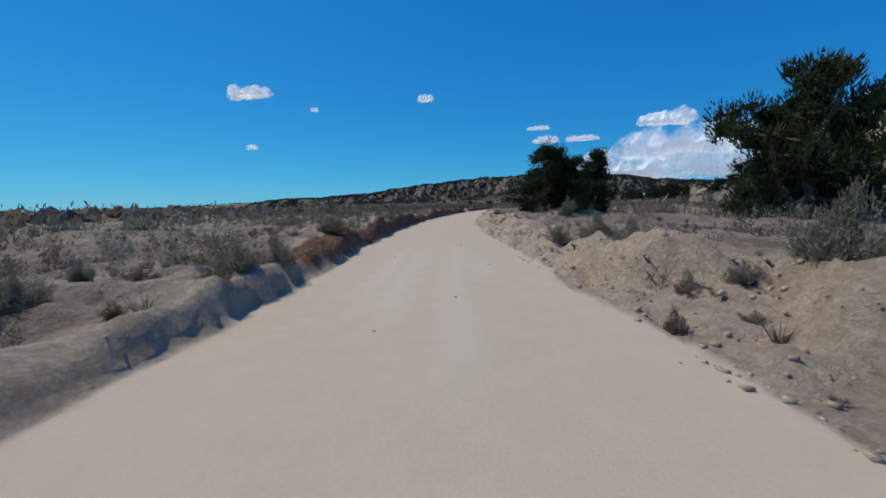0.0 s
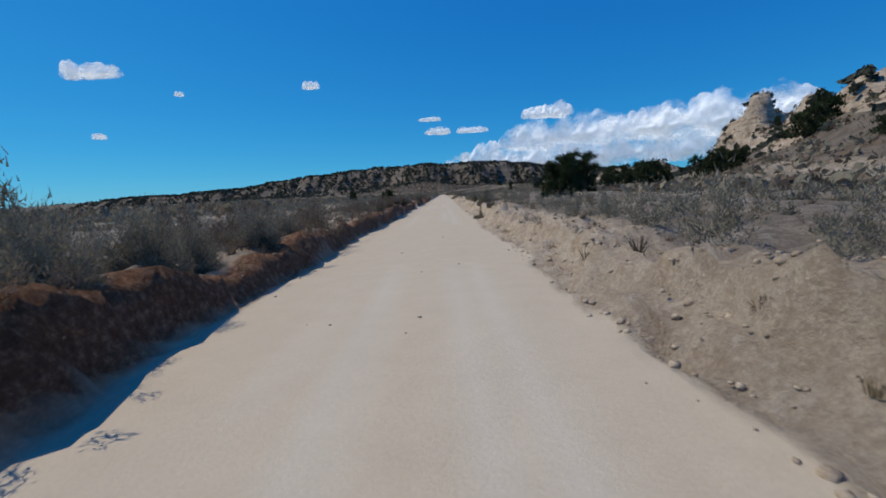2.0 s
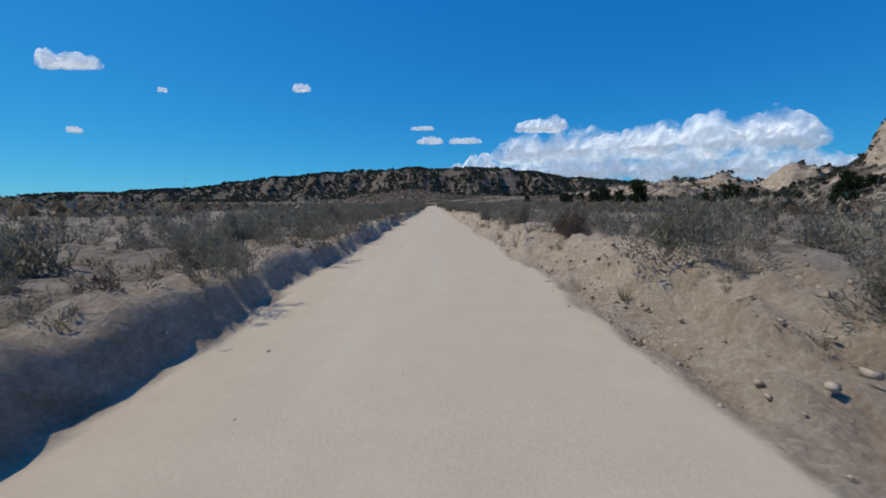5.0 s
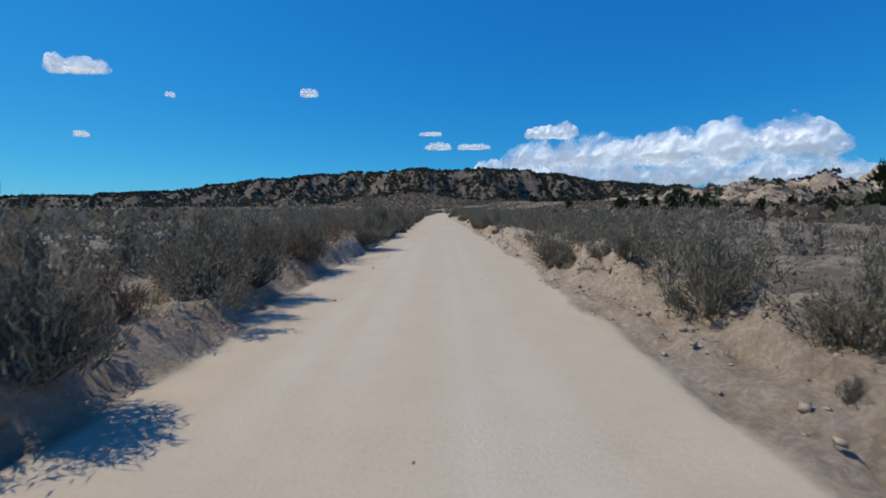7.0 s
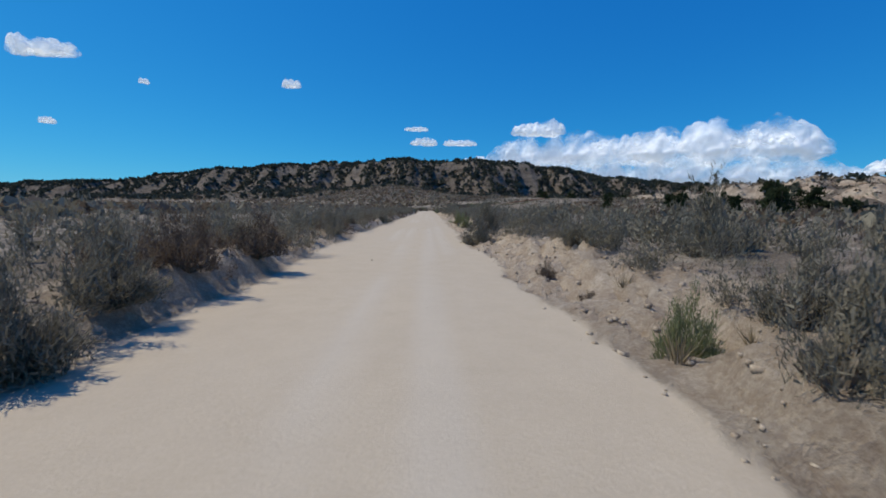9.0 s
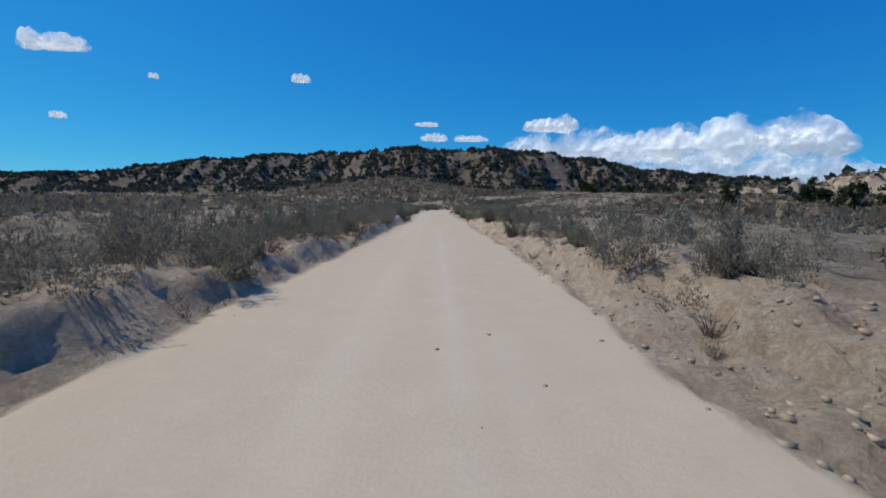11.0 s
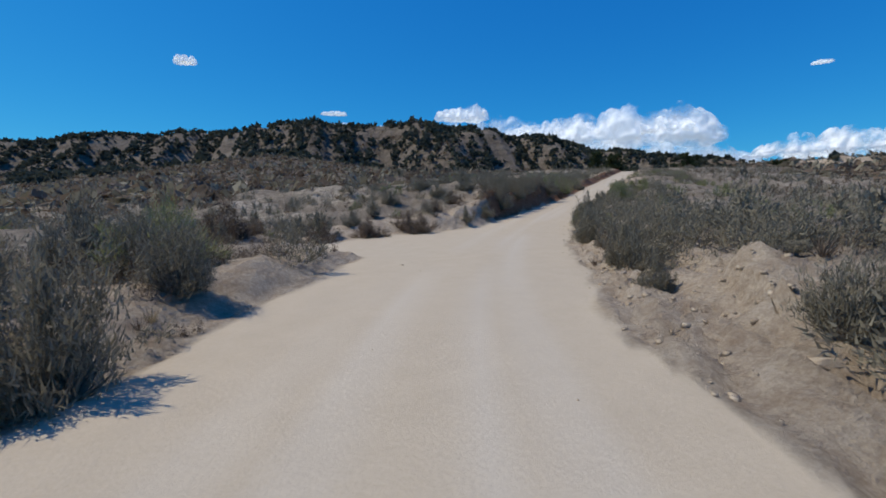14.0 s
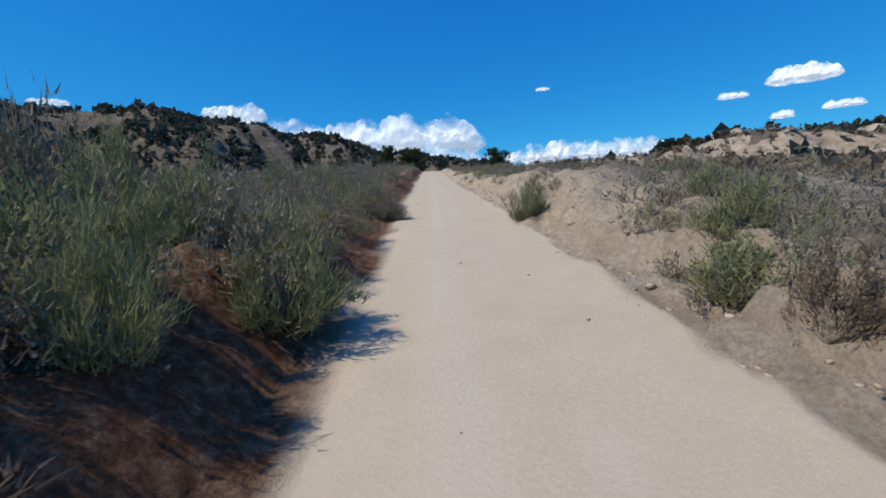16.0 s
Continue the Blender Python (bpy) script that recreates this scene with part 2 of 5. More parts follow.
# skyline of the mesa across the valley: east-west place and height
MESA_X = np.array([-900, -520, -450, -390, -327, -270, -204, -165, -130, -82, -41, 0, 42, 84, 113, 135, 169, 212, 255, 300, 360, 450, 900])
MESA_H = np.array([13, 26, 28.5, 32, 37, 41, 44.5, 46.5, 47.5, 46.5, 44, 42, 44, 43, 40, 35.5, 31, 29, 27, 22, 18, 15, 10])


def mesa(x, y):
    front = 668 + 22 * fbm(x / 70, x * 0 + 3, 5) + 30 * smooth((np.abs(x - 10) - 110) / 260) - 20 * np.exp(-((x - 32) / 34) ** 2) + 62 * smooth((-x - 25) / 80)
    gully = fbm(x / 17, y / 110, 11, 5)
    u = (y - front + 30 * gully) / 78
    top = (np.interp(x, MESA_X, MESA_H) - 3.2) * (1 + 0.05 * fbm(x / 30, x * 0 + 9, 21, 4))
    step = 0.20 * smooth((u + 2.3) / 2.0) * smooth((30 - x) / 70)
    face = smooth(u * 0.92 + 0.04)
    return top * (step + (1 - step) * face) + 3.0 * gully * face * (1 - face) * 2 + 2.5 * smooth((y - front + 90) / 90)


def ridge(x, y, ax, ay, bx, by, ha, hb, width, cliff, seed, core=15):
    """A spur between two points whose top stands as a cliff over a slope of scree."""
    vx, vy = bx - ax, by - ay
    k = np.clip(((x - ax) * vx + (y - ay) * vy) / (vx * vx + vy * vy), 0, 1)
    d = np.hypot(x - ax - k * vx, y - ay - k * vy) + (0.93 * core) * fbm(x / 30, y / 30, seed, 4) + 5 * fbm(x / 8, y / 8, seed + 11, 3)
    h = (ha + (hb - ha) * k) * (1 + 0.3 * fbm(k * 9, k * 0 + 2, seed + 7, 3))
    scree = np.clip(1 - (d - core + 1) / width, 0, 1) ** 1.6
    wall = smooth((core - d) / 5)
    rough = 1 + 0.5 * fbm(x / 13, y / 13, seed + 3, 4)
    ledge = 0.55 * smooth((core + 4 + 9 * fbm(x / 9, y / 9, seed + 4, 3) - d) / 4) + 0.45 * wall * rough
    return h * ((1 - cliff) * scree * (1 + 0.22 * fbm(x / 17, y / 17, seed + 5, 4)) + cliff * ledge)


RIDGES = [(116, 562, 138, 528, 7.5, 9, 22, 0.7, 63), (138, 528, 156, 480, 9.5, 11, 26, 0.7, 65), (184, 548, 208, 500, 17, 19, 46, 0.3, 67), (120, 165, 162, 262, 26, 31, 66, 0.15, 41), (168, 300, 182, 330, 22, 27, 58, 0.3, 47),
          (186, 344, 190, 350, 42, 40, 46, 0.5, 55, 6), (190, 350, 262, 430, 30, 45, 66, 0.45, 53), (310, 645, 332, 590, 15, 26, 60, 0.4, 59), (332, 590, 400, 470, 26, 38, 60, 0.5, 61)]

# heaps of bladed-out sand: metres along the road, metres to its right, height, radius
MOUNDS = [(511, 4.5, .4, 2.4), (500, 6.6, .3, 2.0), (504, 8.2, .3, 2.2), (515.5, 5.6, .45, 2.8), (437.5, -5.0, .5, 3.4), (312, -4.9, .5, 2.4), (249, -5.2, .6, 2.2), (488, 6.5, .6, 1.8)]


def land(x, y):
    """Height of the desert floor and hills away from the road."""
    z = rise(x, y) * np.exp(-np.maximum(0, np.hypot(x - 15, y - 520) - 130) / 120)
    z = z + 0.9 * fbm(x / 26, y / 26, 3, 4) + 2.2 * fbm(x / 140, y / 140, 8, 3) * smooth((np.abs(x + 8) - 15) / 60)
    z = z + 3.0 * smooth((-x - 60) / 200) * fbm(x / 60, y / 60, 77, 4) - 5 * smooth((-x - 90) / 250)
    z = z + mesa(x, y)
    for r in RIDGES:
        z = np.maximum(z, z * 0.3 + ridge(x, y, *r))
    return z


# road edges and side banks by time of passing: left edge, right edge, left bank, right bank, widths of the banks
# the first straight, the second straight, the bend and climb
SIDE_A = [(-1.2, -2.7, 2.1, 0.3, 0.45, 0.3, 1.6), (0.1, -2.75, 2.1, 0.3, 0.5, 0.3, 1.6), (0.4, -2.7, 1.8, 0.55, 0.5, 0.32, 1.7), (0.6, -2.65, 1.65, 0.6, 0.5, 0.32, 1.8),
          (1.6, -2.55, 1.5, 0.55, 0.6, 0.32, 1.2), (1.80, -2.55, 1.6, 0.55, 0.6, 0.32, 1.1), (1.83, -5, 1.6, 0.2, 0.6, 0.8, 1.1), (1.93, -5, 1.6, 0.2, 0.6, 0.8, 1.1),
          (1.965, -2.55, 1.6, 0.55, 0.6, 0.32, 1.1), (2.6, -2.55, 1.7, 0.55, 0.6, 0.32, 1), (3.11, -2.5, 1.7, 0.5, 0.55, 0.32, 1.2), (3.135, -3.9, 1.7, 0.25, 0.6, 0.8, 1.5)]
SIDE_B = [(3.19, -3.9, 1.7, 0.25, 0.55, 0.8, 1.5), (3.22, -2.5, 1.7, 0.5, 0.55, 0.32, 1.4), (3.32, -2.42, 1.75, 0.55, 0.5, 0.32, 1.2), (4.1, -2.4, 1.95, 0.5, 0.5, 0.34, 1.3),
          (6.55, -2.15, 1.95, 0.4, 0.45, 0.5, 1.4), (7.6, -2.45, 2.05, 0.45, 0.45, 0.5, 1.5), (8.1, -2.5, 1.95, 0.4, 0.4, 1.2, 2), (9.1, -2.95, 1.8, 0.4, 0.45, 0.5, 1.6),
          (9.65, -3.3, 1.6, 0.35, 0.45, 0.9, 1.7), (12.1, -2, 2.3, 0.4, 0.45, 0.5, 1.5), (12.6, -2.4, 2, 0.32, 0.45, 1.8, 1.6)]
SIDE_C = [(13.6, -2.7, 1.7, 0.4, 0.4, 1.2, 1.6), (14.2, -2.5, 1.75, 0.35, 0.5, 1, 1.8), (14.6, -2.6, 1.9, 0.35, 0.5, 1, 1.5), (14.72, -5.5, 2, 0.3, 0.5, 2, 1.5),
          (14.92, -4.7, 2, 0.3, 0.5, 2, 1.4), (15.1, -2, 1.8, 0.6, 0.5, 1.2, 1.3), (15.3, -1.5, 1.85, 1.1, 0.45, 0.6, 1.3), (15.65, -1.15, 1.9, 1.35, 0.45, 0.75, 1.3),
          (15.8, -1, 1.95, 1, 0.45, 0.8, 1.3), (16, -0.75, 2.05, 0.6, 0.45, 1, 1.3), (17.5, -1, 1.9, 0.6, 0.4, 1, 1.3), (30, -1, 1.9, 0.6, 0.4, 1, 1.3)]
SIDE = SIDE_A + SIDE_B + SIDE_C
SIDE_T, *SIDE_V = (np.array(c) for c in zip(*SIDE))
SIDE_S = np.where(SIDE_T < 0, SIDE_T * 38, np.where(SIDE_T > 16, S[-1] + (SIDE_T - 16) * 14, np.interp(SIDE_T, fine_t, S)))


def side(k, s):
    return np.interp(s, SIDE_S, SIDE_V[k])


def ground(s, d):
    """Height, road weight and bank weight at s metres along the road and d metres to its right."""
    s, d = np.asarray(s, float), np.asarray(d, float)
    x, y = xy_at(s, d)
    wob = 0.34 * fbm(s / 3.4, d * 0 + np.sign(d) * 7, 91, 4) + 0.14 * fbm(s / 0.45, d / 0.6, 97, 3)
    left, right = side(0, s) + wob, side(1, s) + wob
    u = np.maximum(left - d, d - right)
    lower = d < 0
    hb, wb = np.where(lower, side(2, s), side(3, s)), np.where(lower, side(4, s), side(5, s))
    lump = fbm(x / 0.9, y / 0.9, 15, 4)
    hb = hb * (1 + 0.9 * fbm(x / 3.0, y / 3.0, 19, 4))
    grit = fbm(x / 0.33, y / 0.33, 17, 3)
    crumb = 0.16 * (0.4 - np.abs(fbm(s / 0.85, d / 0.34, 27, 4)) * 2) * np.where(lower, 0.5, 1.0)
    lip = smooth((u - wb * (0.62 + 0.75 * fbm(s / 1.7, d * 0 + 2, 23, 4))) / 0.13)
    bank = hb * np.where(lower, smooth(u / wb), 0.5 * smooth(u / wb) + 0.5 * lip) + (0.18 * lump + 0.17 * grit + crumb * (1 - smooth((u - wb) / 1.2))) * smooth((u + 0.1) / 0.4) * np.where(u < wb + 1.5, 1, 0.6)
    base = rise(x, y) + 0.010 * fbm(s / 1.3, d / 0.5, 33, 3) - 0.02 * np.abs(d)
    for ms, md, mh, mr in MOUNDS:
        q = ((s - ms) / (1.6 * mr)) ** 2 + ((d - md) / mr) ** 2
        bank = bank + mh * np.exp(-q * q) * (1 + 0.35 * lump) * smooth((u - 0.1) / 0.9)
    far = smooth((u - wb) / 9)
    z = base + bank + far * (land(x, y) - rise(x, y))
    road_w = 1 - smooth((u + 0.06) / 0.14)
    bank_w = smooth((u + 0.1) / 0.25) * (1 - smooth((u - wb) / 1.6))
    return z, road_w, bank_w


def grid_mesh(name, X, Y, Z, mat, layer=None):
    r, c = X.shape
    me = bpy.data.meshes.new(name)
    i = (np.arange(r - 1)[:, None] * c + np.arange(c - 1)).ravel()
    faces = np.stack([i, i + 1, i + c + 1, i + c], 1)
    me.vertices.add(r * c)
    me.vertices.foreach_set("co", np.stack([X, Y, Z], -1).astype(np.float32).ravel())
    me.loops.add(faces.size)
    me.loops.foreach_set("vertex_index", faces.ravel().astype(np.int32))
    me.polygons.add(len(faces))
    me.polygons.foreach_set("loop_start", np.arange(0, faces.size, 4, dtype=np.int32))
    me.polygons.foreach_set("use_smooth", np.ones(len(faces), bool))
    me.update(calc_edges=True)
    if layer is not None:
        a = me.color_attributes.new("layer", "FLOAT_COLOR", "POINT")
        a.data.foreach_set("color", layer.astype(np.float32).ravel())
    me.materials.append(mat)
    return me


def build_corridor():
    ss = np.concatenate([np.arange(-30, -2, 0.6), np.arange(-2, 515, 0.25), np.arange(515, S[-1] + 110, 0.8)])
    dd = np.unique(np.round(np.concatenate([np.arange(-22, -8, 1.0), np.arange(-8, -5, 0.3), np.arange(-5, -3.6, 0.16), np.arange(-3.6, -1.4, 0.09), np.arange(-1.4, 1.2, 0.2), np.arange(1.2, 1.6, 0.13), np.arange(1.6, 3.9, 0.095), np.arange(3.9, 5, 0.16), np.arange(5, 8, 0.3), np.arange(8, 22.5, 1.0)]), 3))
    Sg, Dg = np.meshgrid(ss, dd, indexing="ij")
    X, Y = xy_at(Sg, Dg)
    Z, rw, bw = ground(Sg, Dg)
    track = sum(np.exp(-((Dg - c - 0.15 * fbm(Sg / 14, Dg * 0, 60 + k, 3)) / 0.17) ** 2) for k, c in enumerate((-1.3, -0.75, 0.15, 0.7)))
    track = track * smooth(fbm(Sg / 9, Dg * 0.7 + 4, 70, 4) * 2.4 + 0.35) * 0.32
    # where the left cut takes the red earth with painted-in shade
    shaded_cut = (Dg < 0) & (((side(4, Sg) < 0.6) & (Sg > 8) & (Sg < 165)) | (Sg > 488))
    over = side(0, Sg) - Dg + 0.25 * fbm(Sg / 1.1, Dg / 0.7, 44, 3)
    shaded_cut_w = np.where(shaded_cut, smooth((over + 0.15) / 0.12) * (1 - smooth((over - np.where(Sg > 488, 0.9, 0.5)) / 0.2)), 0.0)
    me = grid_mesh("ground", X, Y, Z, SOIL, np.stack([rw, bw, np.clip(track * rw, 0, 1), shaded_cut_w], -1))
    tagged(new("ground_road", me), "pale dusty graded dirt road with crumbling sandy banks", "road", kind="structure")


def corridor_depth(X, Y):
    """Distance from the road's line."""
    best = np.full(X.shape, 1e9)
    for s in np.arange(-40, S[-1] + 150, 6.0):
        px, py = float(np.interp(s, LS, LX)), float(np.interp(s, LS, LY))
        best = np.minimum(best, np.hypot(X - px, Y - py))
    return best


def build_land():
    ax = np.unique(np.concatenate([np.arange(-2400, -500, 60), np.arange(-500, -120, 9), np.arange(-120, 95, 5), np.arange(95, 215, 2.5), np.arange(215, 340, 5), np.arange(340, 520, 9), np.arange(520, 2401, 60)]))
    ay = np.unique(np.concatenate([np.arange(-700, -60, 40), np.arange(-60, 280, 5.0), np.arange(280, 380, 2.5), np.arange(380, 470, 5.0), np.arange(470, 580, 2.5), np.arange(580, 920, 5.0), np.arange(920, 1200, 14), np.arange(1200, 3001, 60)]))
    X, Y = np.meshgrid(ax, ay, indexing="ij")
    Z = land(X, Y)
    near = corridor_depth(X, Y)
    Z = Z - 1.6 * (1 - smooth((near - 13) / 8))
    me = grid_mesh("land", X, Y, Z, SOIL, np.zeros((*Z.shape, 4)))
    me.materials.append(HILL)
    me.materials.append(CLIFF)
    # slopes take the badland soil, walls the sandstone
    zc = (Z[:-1, :-1] + Z[1:, 1:] + Z[1:, :-1] + Z[:-1, 1:]) / 4
    gx, gy = np.gradient(Z, ax, ay)
    sl = np.hypot(gx, gy)
    slc = np.maximum(np.maximum(sl[:-1, :-1], sl[1:, 1:]), np.maximum(sl[1:, :-1], sl[:-1, 1:]))
    xc, yc = (X[:-1, :-1] + X[1:, 1:]) / 2, (Y[:-1, :-1] + Y[1:, 1:]) / 2
    idx = np.where(zc > 4.5, 1, 0)
    idx = np.where((xc > 95) & (yc < 650) & (zc > 5) & (slc > 0.7), 2, idx)
    me.polygons.foreach_set("material_index", idx.ravel().astype(np.int32))
    tagged(new("ground", me), "sandy desert floor rising to wooded mesa and sandstone cliffs", "ground", kind="structure")


build_corridor()
build_land()


# ---- plants ----
def mesh_of(name, V, F, mat):
    me = bpy.data.meshes.new(name)
    me.from_pydata([tuple(v) for v in V], [], [tuple(f) for f in F])
    me.materials.append(mat)
    me.update()
    return me


def limb(V, F, a, b, ra, rb, sides=4):
    """A tapered stick from a to b."""
    a, b = np.array(a, float), np.array(b, float)
    w = b - a
    w = w / (np.linalg.norm(w) + 1e-9)
    u = np.cross(w, (0.3, 0.8, 0.5))
    u = u / np.linalg.norm(u)
    v = np.cross(w, u)
    k = len(V)
    for p, r in ((a, ra), (b, rb)):
        for i in range(sides):
            q = 2 * math.pi * i / sides
            V.append(p + r * (u * math.cos(q) + v * math.sin(q)))
    for i in range(sides):
        j = (i + 1) % sides
        F.append((k + i, k + j, k + sides + j, k + sides + i))
    F.append(tuple(k + sides + i for i in range(sides)))


def blade(V, F, p, way, length, width, rng):
    """A narrow folded leaf or sprig."""
    way = way / (np.linalg.norm(way) + 1e-9)
    side_v = np.cross(way, rng.normal(size=3))
    side_v = side_v / (np.linalg.norm(side_v) + 1e-9) * width
    k = len(V)
    V.extend([p, p + way * length * 0.55 + side_v, p + way * length, p + way * length * 0.5 - side_v])
    F.append((k, k + 1, k + 2, k + 3))


def needle(V, F, p, way, length, width, rng):
    """A thin pointed leaf or twig end."""
    way = way / (np.linalg.norm(way) + 1e-9)
    side_v = np.cross(way, rng.normal(size=3))
    side_v = side_v / (np.linalg.norm(side_v) + 1e-9) * width
    k = len(V)
    V.extend([p + side_v, p - side_v, p + way * length])
    F.append((k, k + 1, k + 2))


def ring_limb(V, F, ring, b, rb):
    """A tapered stick grown from three points of the last piece, so that all the wood is one. Returns its own end ring."""
    c = sum(V[i] for i in ring) / 3
    w = b - c
    w = w / (np.linalg.norm(w) + 1e-9)
    u = np.cross(w, (0.3, 0.8, 0.5))
    u = u / np.linalg.norm(u)
    v = np.cross(w, u)
    k = len(V)
    for i in range(3):
        q = 2.094 * i
        V.append(b + rb * (u * math.cos(q) + v * math.sin(q)))
    for i in range(3):
        j = (i + 1) % 3
        F.append((ring[i], ring[j], k + j, k + i))
    F.append((k, k + 1, k + 2))
    return (k, k + 1, k + 2)


def spray(V, F, p, r, rng, count=2):
    """Broad flat sprays of close-grown leaves in the heart of a clump."""
    for _ in range(count):
        n = rng.normal(size=3)
        n /= np.linalg.norm(n)
        u = np.cross(n, (0.2, 0.5, 0.8))
        u /= np.linalg.norm(u) + 1e-9
        v = np.cross(n, u)
        k = len(V)
        t = rng.uniform(0, 1.57)
        for i in range(4):
            a = t + 1.5708 * i + rng.uniform(-.5, .5)
            V.append(p + (u * math.cos(a) + v * math.sin(a)) * r * rng.uniform(.6, 1.25) + n * r * rng.normal(0, .15))
        F.append((k, k + 1, k + 2, k + 3))


def plume_brush(rng, plumes, per, leaf_len, leaf_w, upright, spread, stems=None):
    """A rounded shrub one metre high, full from the ground up: feathery plumes fan out from the root, each clothed in small leaves."""
    V, F = [], []
    lobes = rng.uniform(0.7, 1.12, 8)
    lean = rng.normal(0, 0.05, 2)
    heads = [(rng.uniform(0, 6.283), math.asin(min(1.0, rng.uniform(0.0, 1.03))), rng.uniform(.62, 1.08)) for _ in range(max(5, plumes // 4))]
    for c in range(plumes):
        a, el, r = heads[c % len(heads)]
        a, el = (a + rng.normal(0, .20)) % 6.283, min(1.5, max(0.0, el + rng.normal(0, .14)))
        r = r * rng.uniform(.5, 1.0) ** 0.4 * np.interp(a, np.linspace(0, 6.283, 8), lobes)
        tip = np.array([math.cos(a) * math.cos(el) * .58 * r + lean[0], math.sin(a) * math.cos(el) * .58 * r + lean[1], .10 + math.sin(el) * .86 * r])
        root = np.array([tip[0] * rng.uniform(.2, .7), tip[1] * rng.uniform(.2, .7), 0.0])
        if stems is not None:
            ring_limb(stems[0], stems[1], (0, 1, 2), root * 0.6 + tip * 0.4, 0.006)
        axis = tip - root
        axis = axis / (np.linalg.norm(axis) + 1e-9)
        for u in rng.uniform(0.12, 1.0, per) ** 0.75:
            p = root + (tip - root) * u + rng.normal(0, spread * (1.25 - 0.75 * u), 3)
            p[2] = max(p[2], 0.0)
            way = axis + np.array([0, 0, upright * 0.6]) + rng.normal(0, 0.62, 3)
            needle(V, F, p, way, leaf_len * rng.uniform(.5, 1.35), leaf_w * rng.uniform(.7, 1.3), rng)
    return V, F


def brush_meshes(seed, leaf, blades, plumes, upright, leaf_len, leaf_w):
    rng = np.random.default_rng(seed)
    SV = [np.array([math.cos(2.094 * i) * .05, math.sin(2.094 * i) * .05, -0.06]) for i in range(3)]
    SF = []
    LV, LF = plume_brush(rng, plumes, blades // plumes, leaf_len, leaf_w, upright, .055, (SV, SF))
    return mesh_of("stem", SV, SF, TWIG), mesh_of("foliage", LV, LF, leaf)


def tuft_mesh(seed, leaf, blades=60):
    rng = np.random.default_rng(seed)
    V, F = [], []
    for _ in range(blades):
        a, o = rng.uniform(0, 2 * math.pi), rng.uniform(0, 0.22)
        way = np.array([math.cos(a) * rng.uniform(.1, .8), math.sin(a) * rng.uniform(.1, .8), 1.0])
        needle(V, F, np.array([math.cos(a) * o, math.sin(a) * o, -0.02]), way, rng.uniform(.5, 1.0), 0.022, rng)
    return V, F


KINDS = {
    "sagebrush": [brush_meshes(100 + k, SAGE, 4200, 84, 0.6, 0.078, 0.0066) for k in range(6)],
    "dry_shrub": [brush_meshes(200 + k, BROWN, 3400, 72, 0.45, 0.078, 0.0064) for k in range(4)],
    "rabbitbrush": [brush_meshes(300 + k, GREEN, 3400, 76, 1.3, 0.11, 0.0058) for k in range(4)],
}
KINDS["tall_sagebrush"] = [brush_meshes(150 + k, SAGE, 7500, 120, 0.6, 0.062, 0.0045) for k in range(3)]
LABELS = {"tall_sagebrush": "tall dense grey sagebrush crowding the road bank", "sagebrush": "grey feathery sagebrush on sandy ground beside the road", "dry_shrub": "brown half-bare desert shrub on the road bank",
          "rabbitbrush": "yellow-green rabbitbrush with upright stems beside the road"}
plant_rng = np.random.default_rng(7)
masters = {}


def plant(kind, x, y, z, height, width):
    """One shrub, of its own, with its branches and foliage."""
    k = int(plant_rng.integers(len(KINDS[kind])))
    if (kind, k) not in masters:
        e = new(kind)
        tagged(e, LABELS[kind], "shrub", kind.replace("_", " ") + " along the road")
        for me, nm in zip(KINDS[kind][k], ("stem", "foliage")):
            new(nm, me).parent = e
        masters[kind, k] = e
        ob = e
    else:
        ob = copy_thing(masters[kind, k], Matrix())
    ob.matrix_basis = Matrix.LocRotScale((x, y, z), Euler((0, 0, float(plant_rng.uniform(0, 6.28)))), (width / 1.25, width / 1.25, height))
    return ob


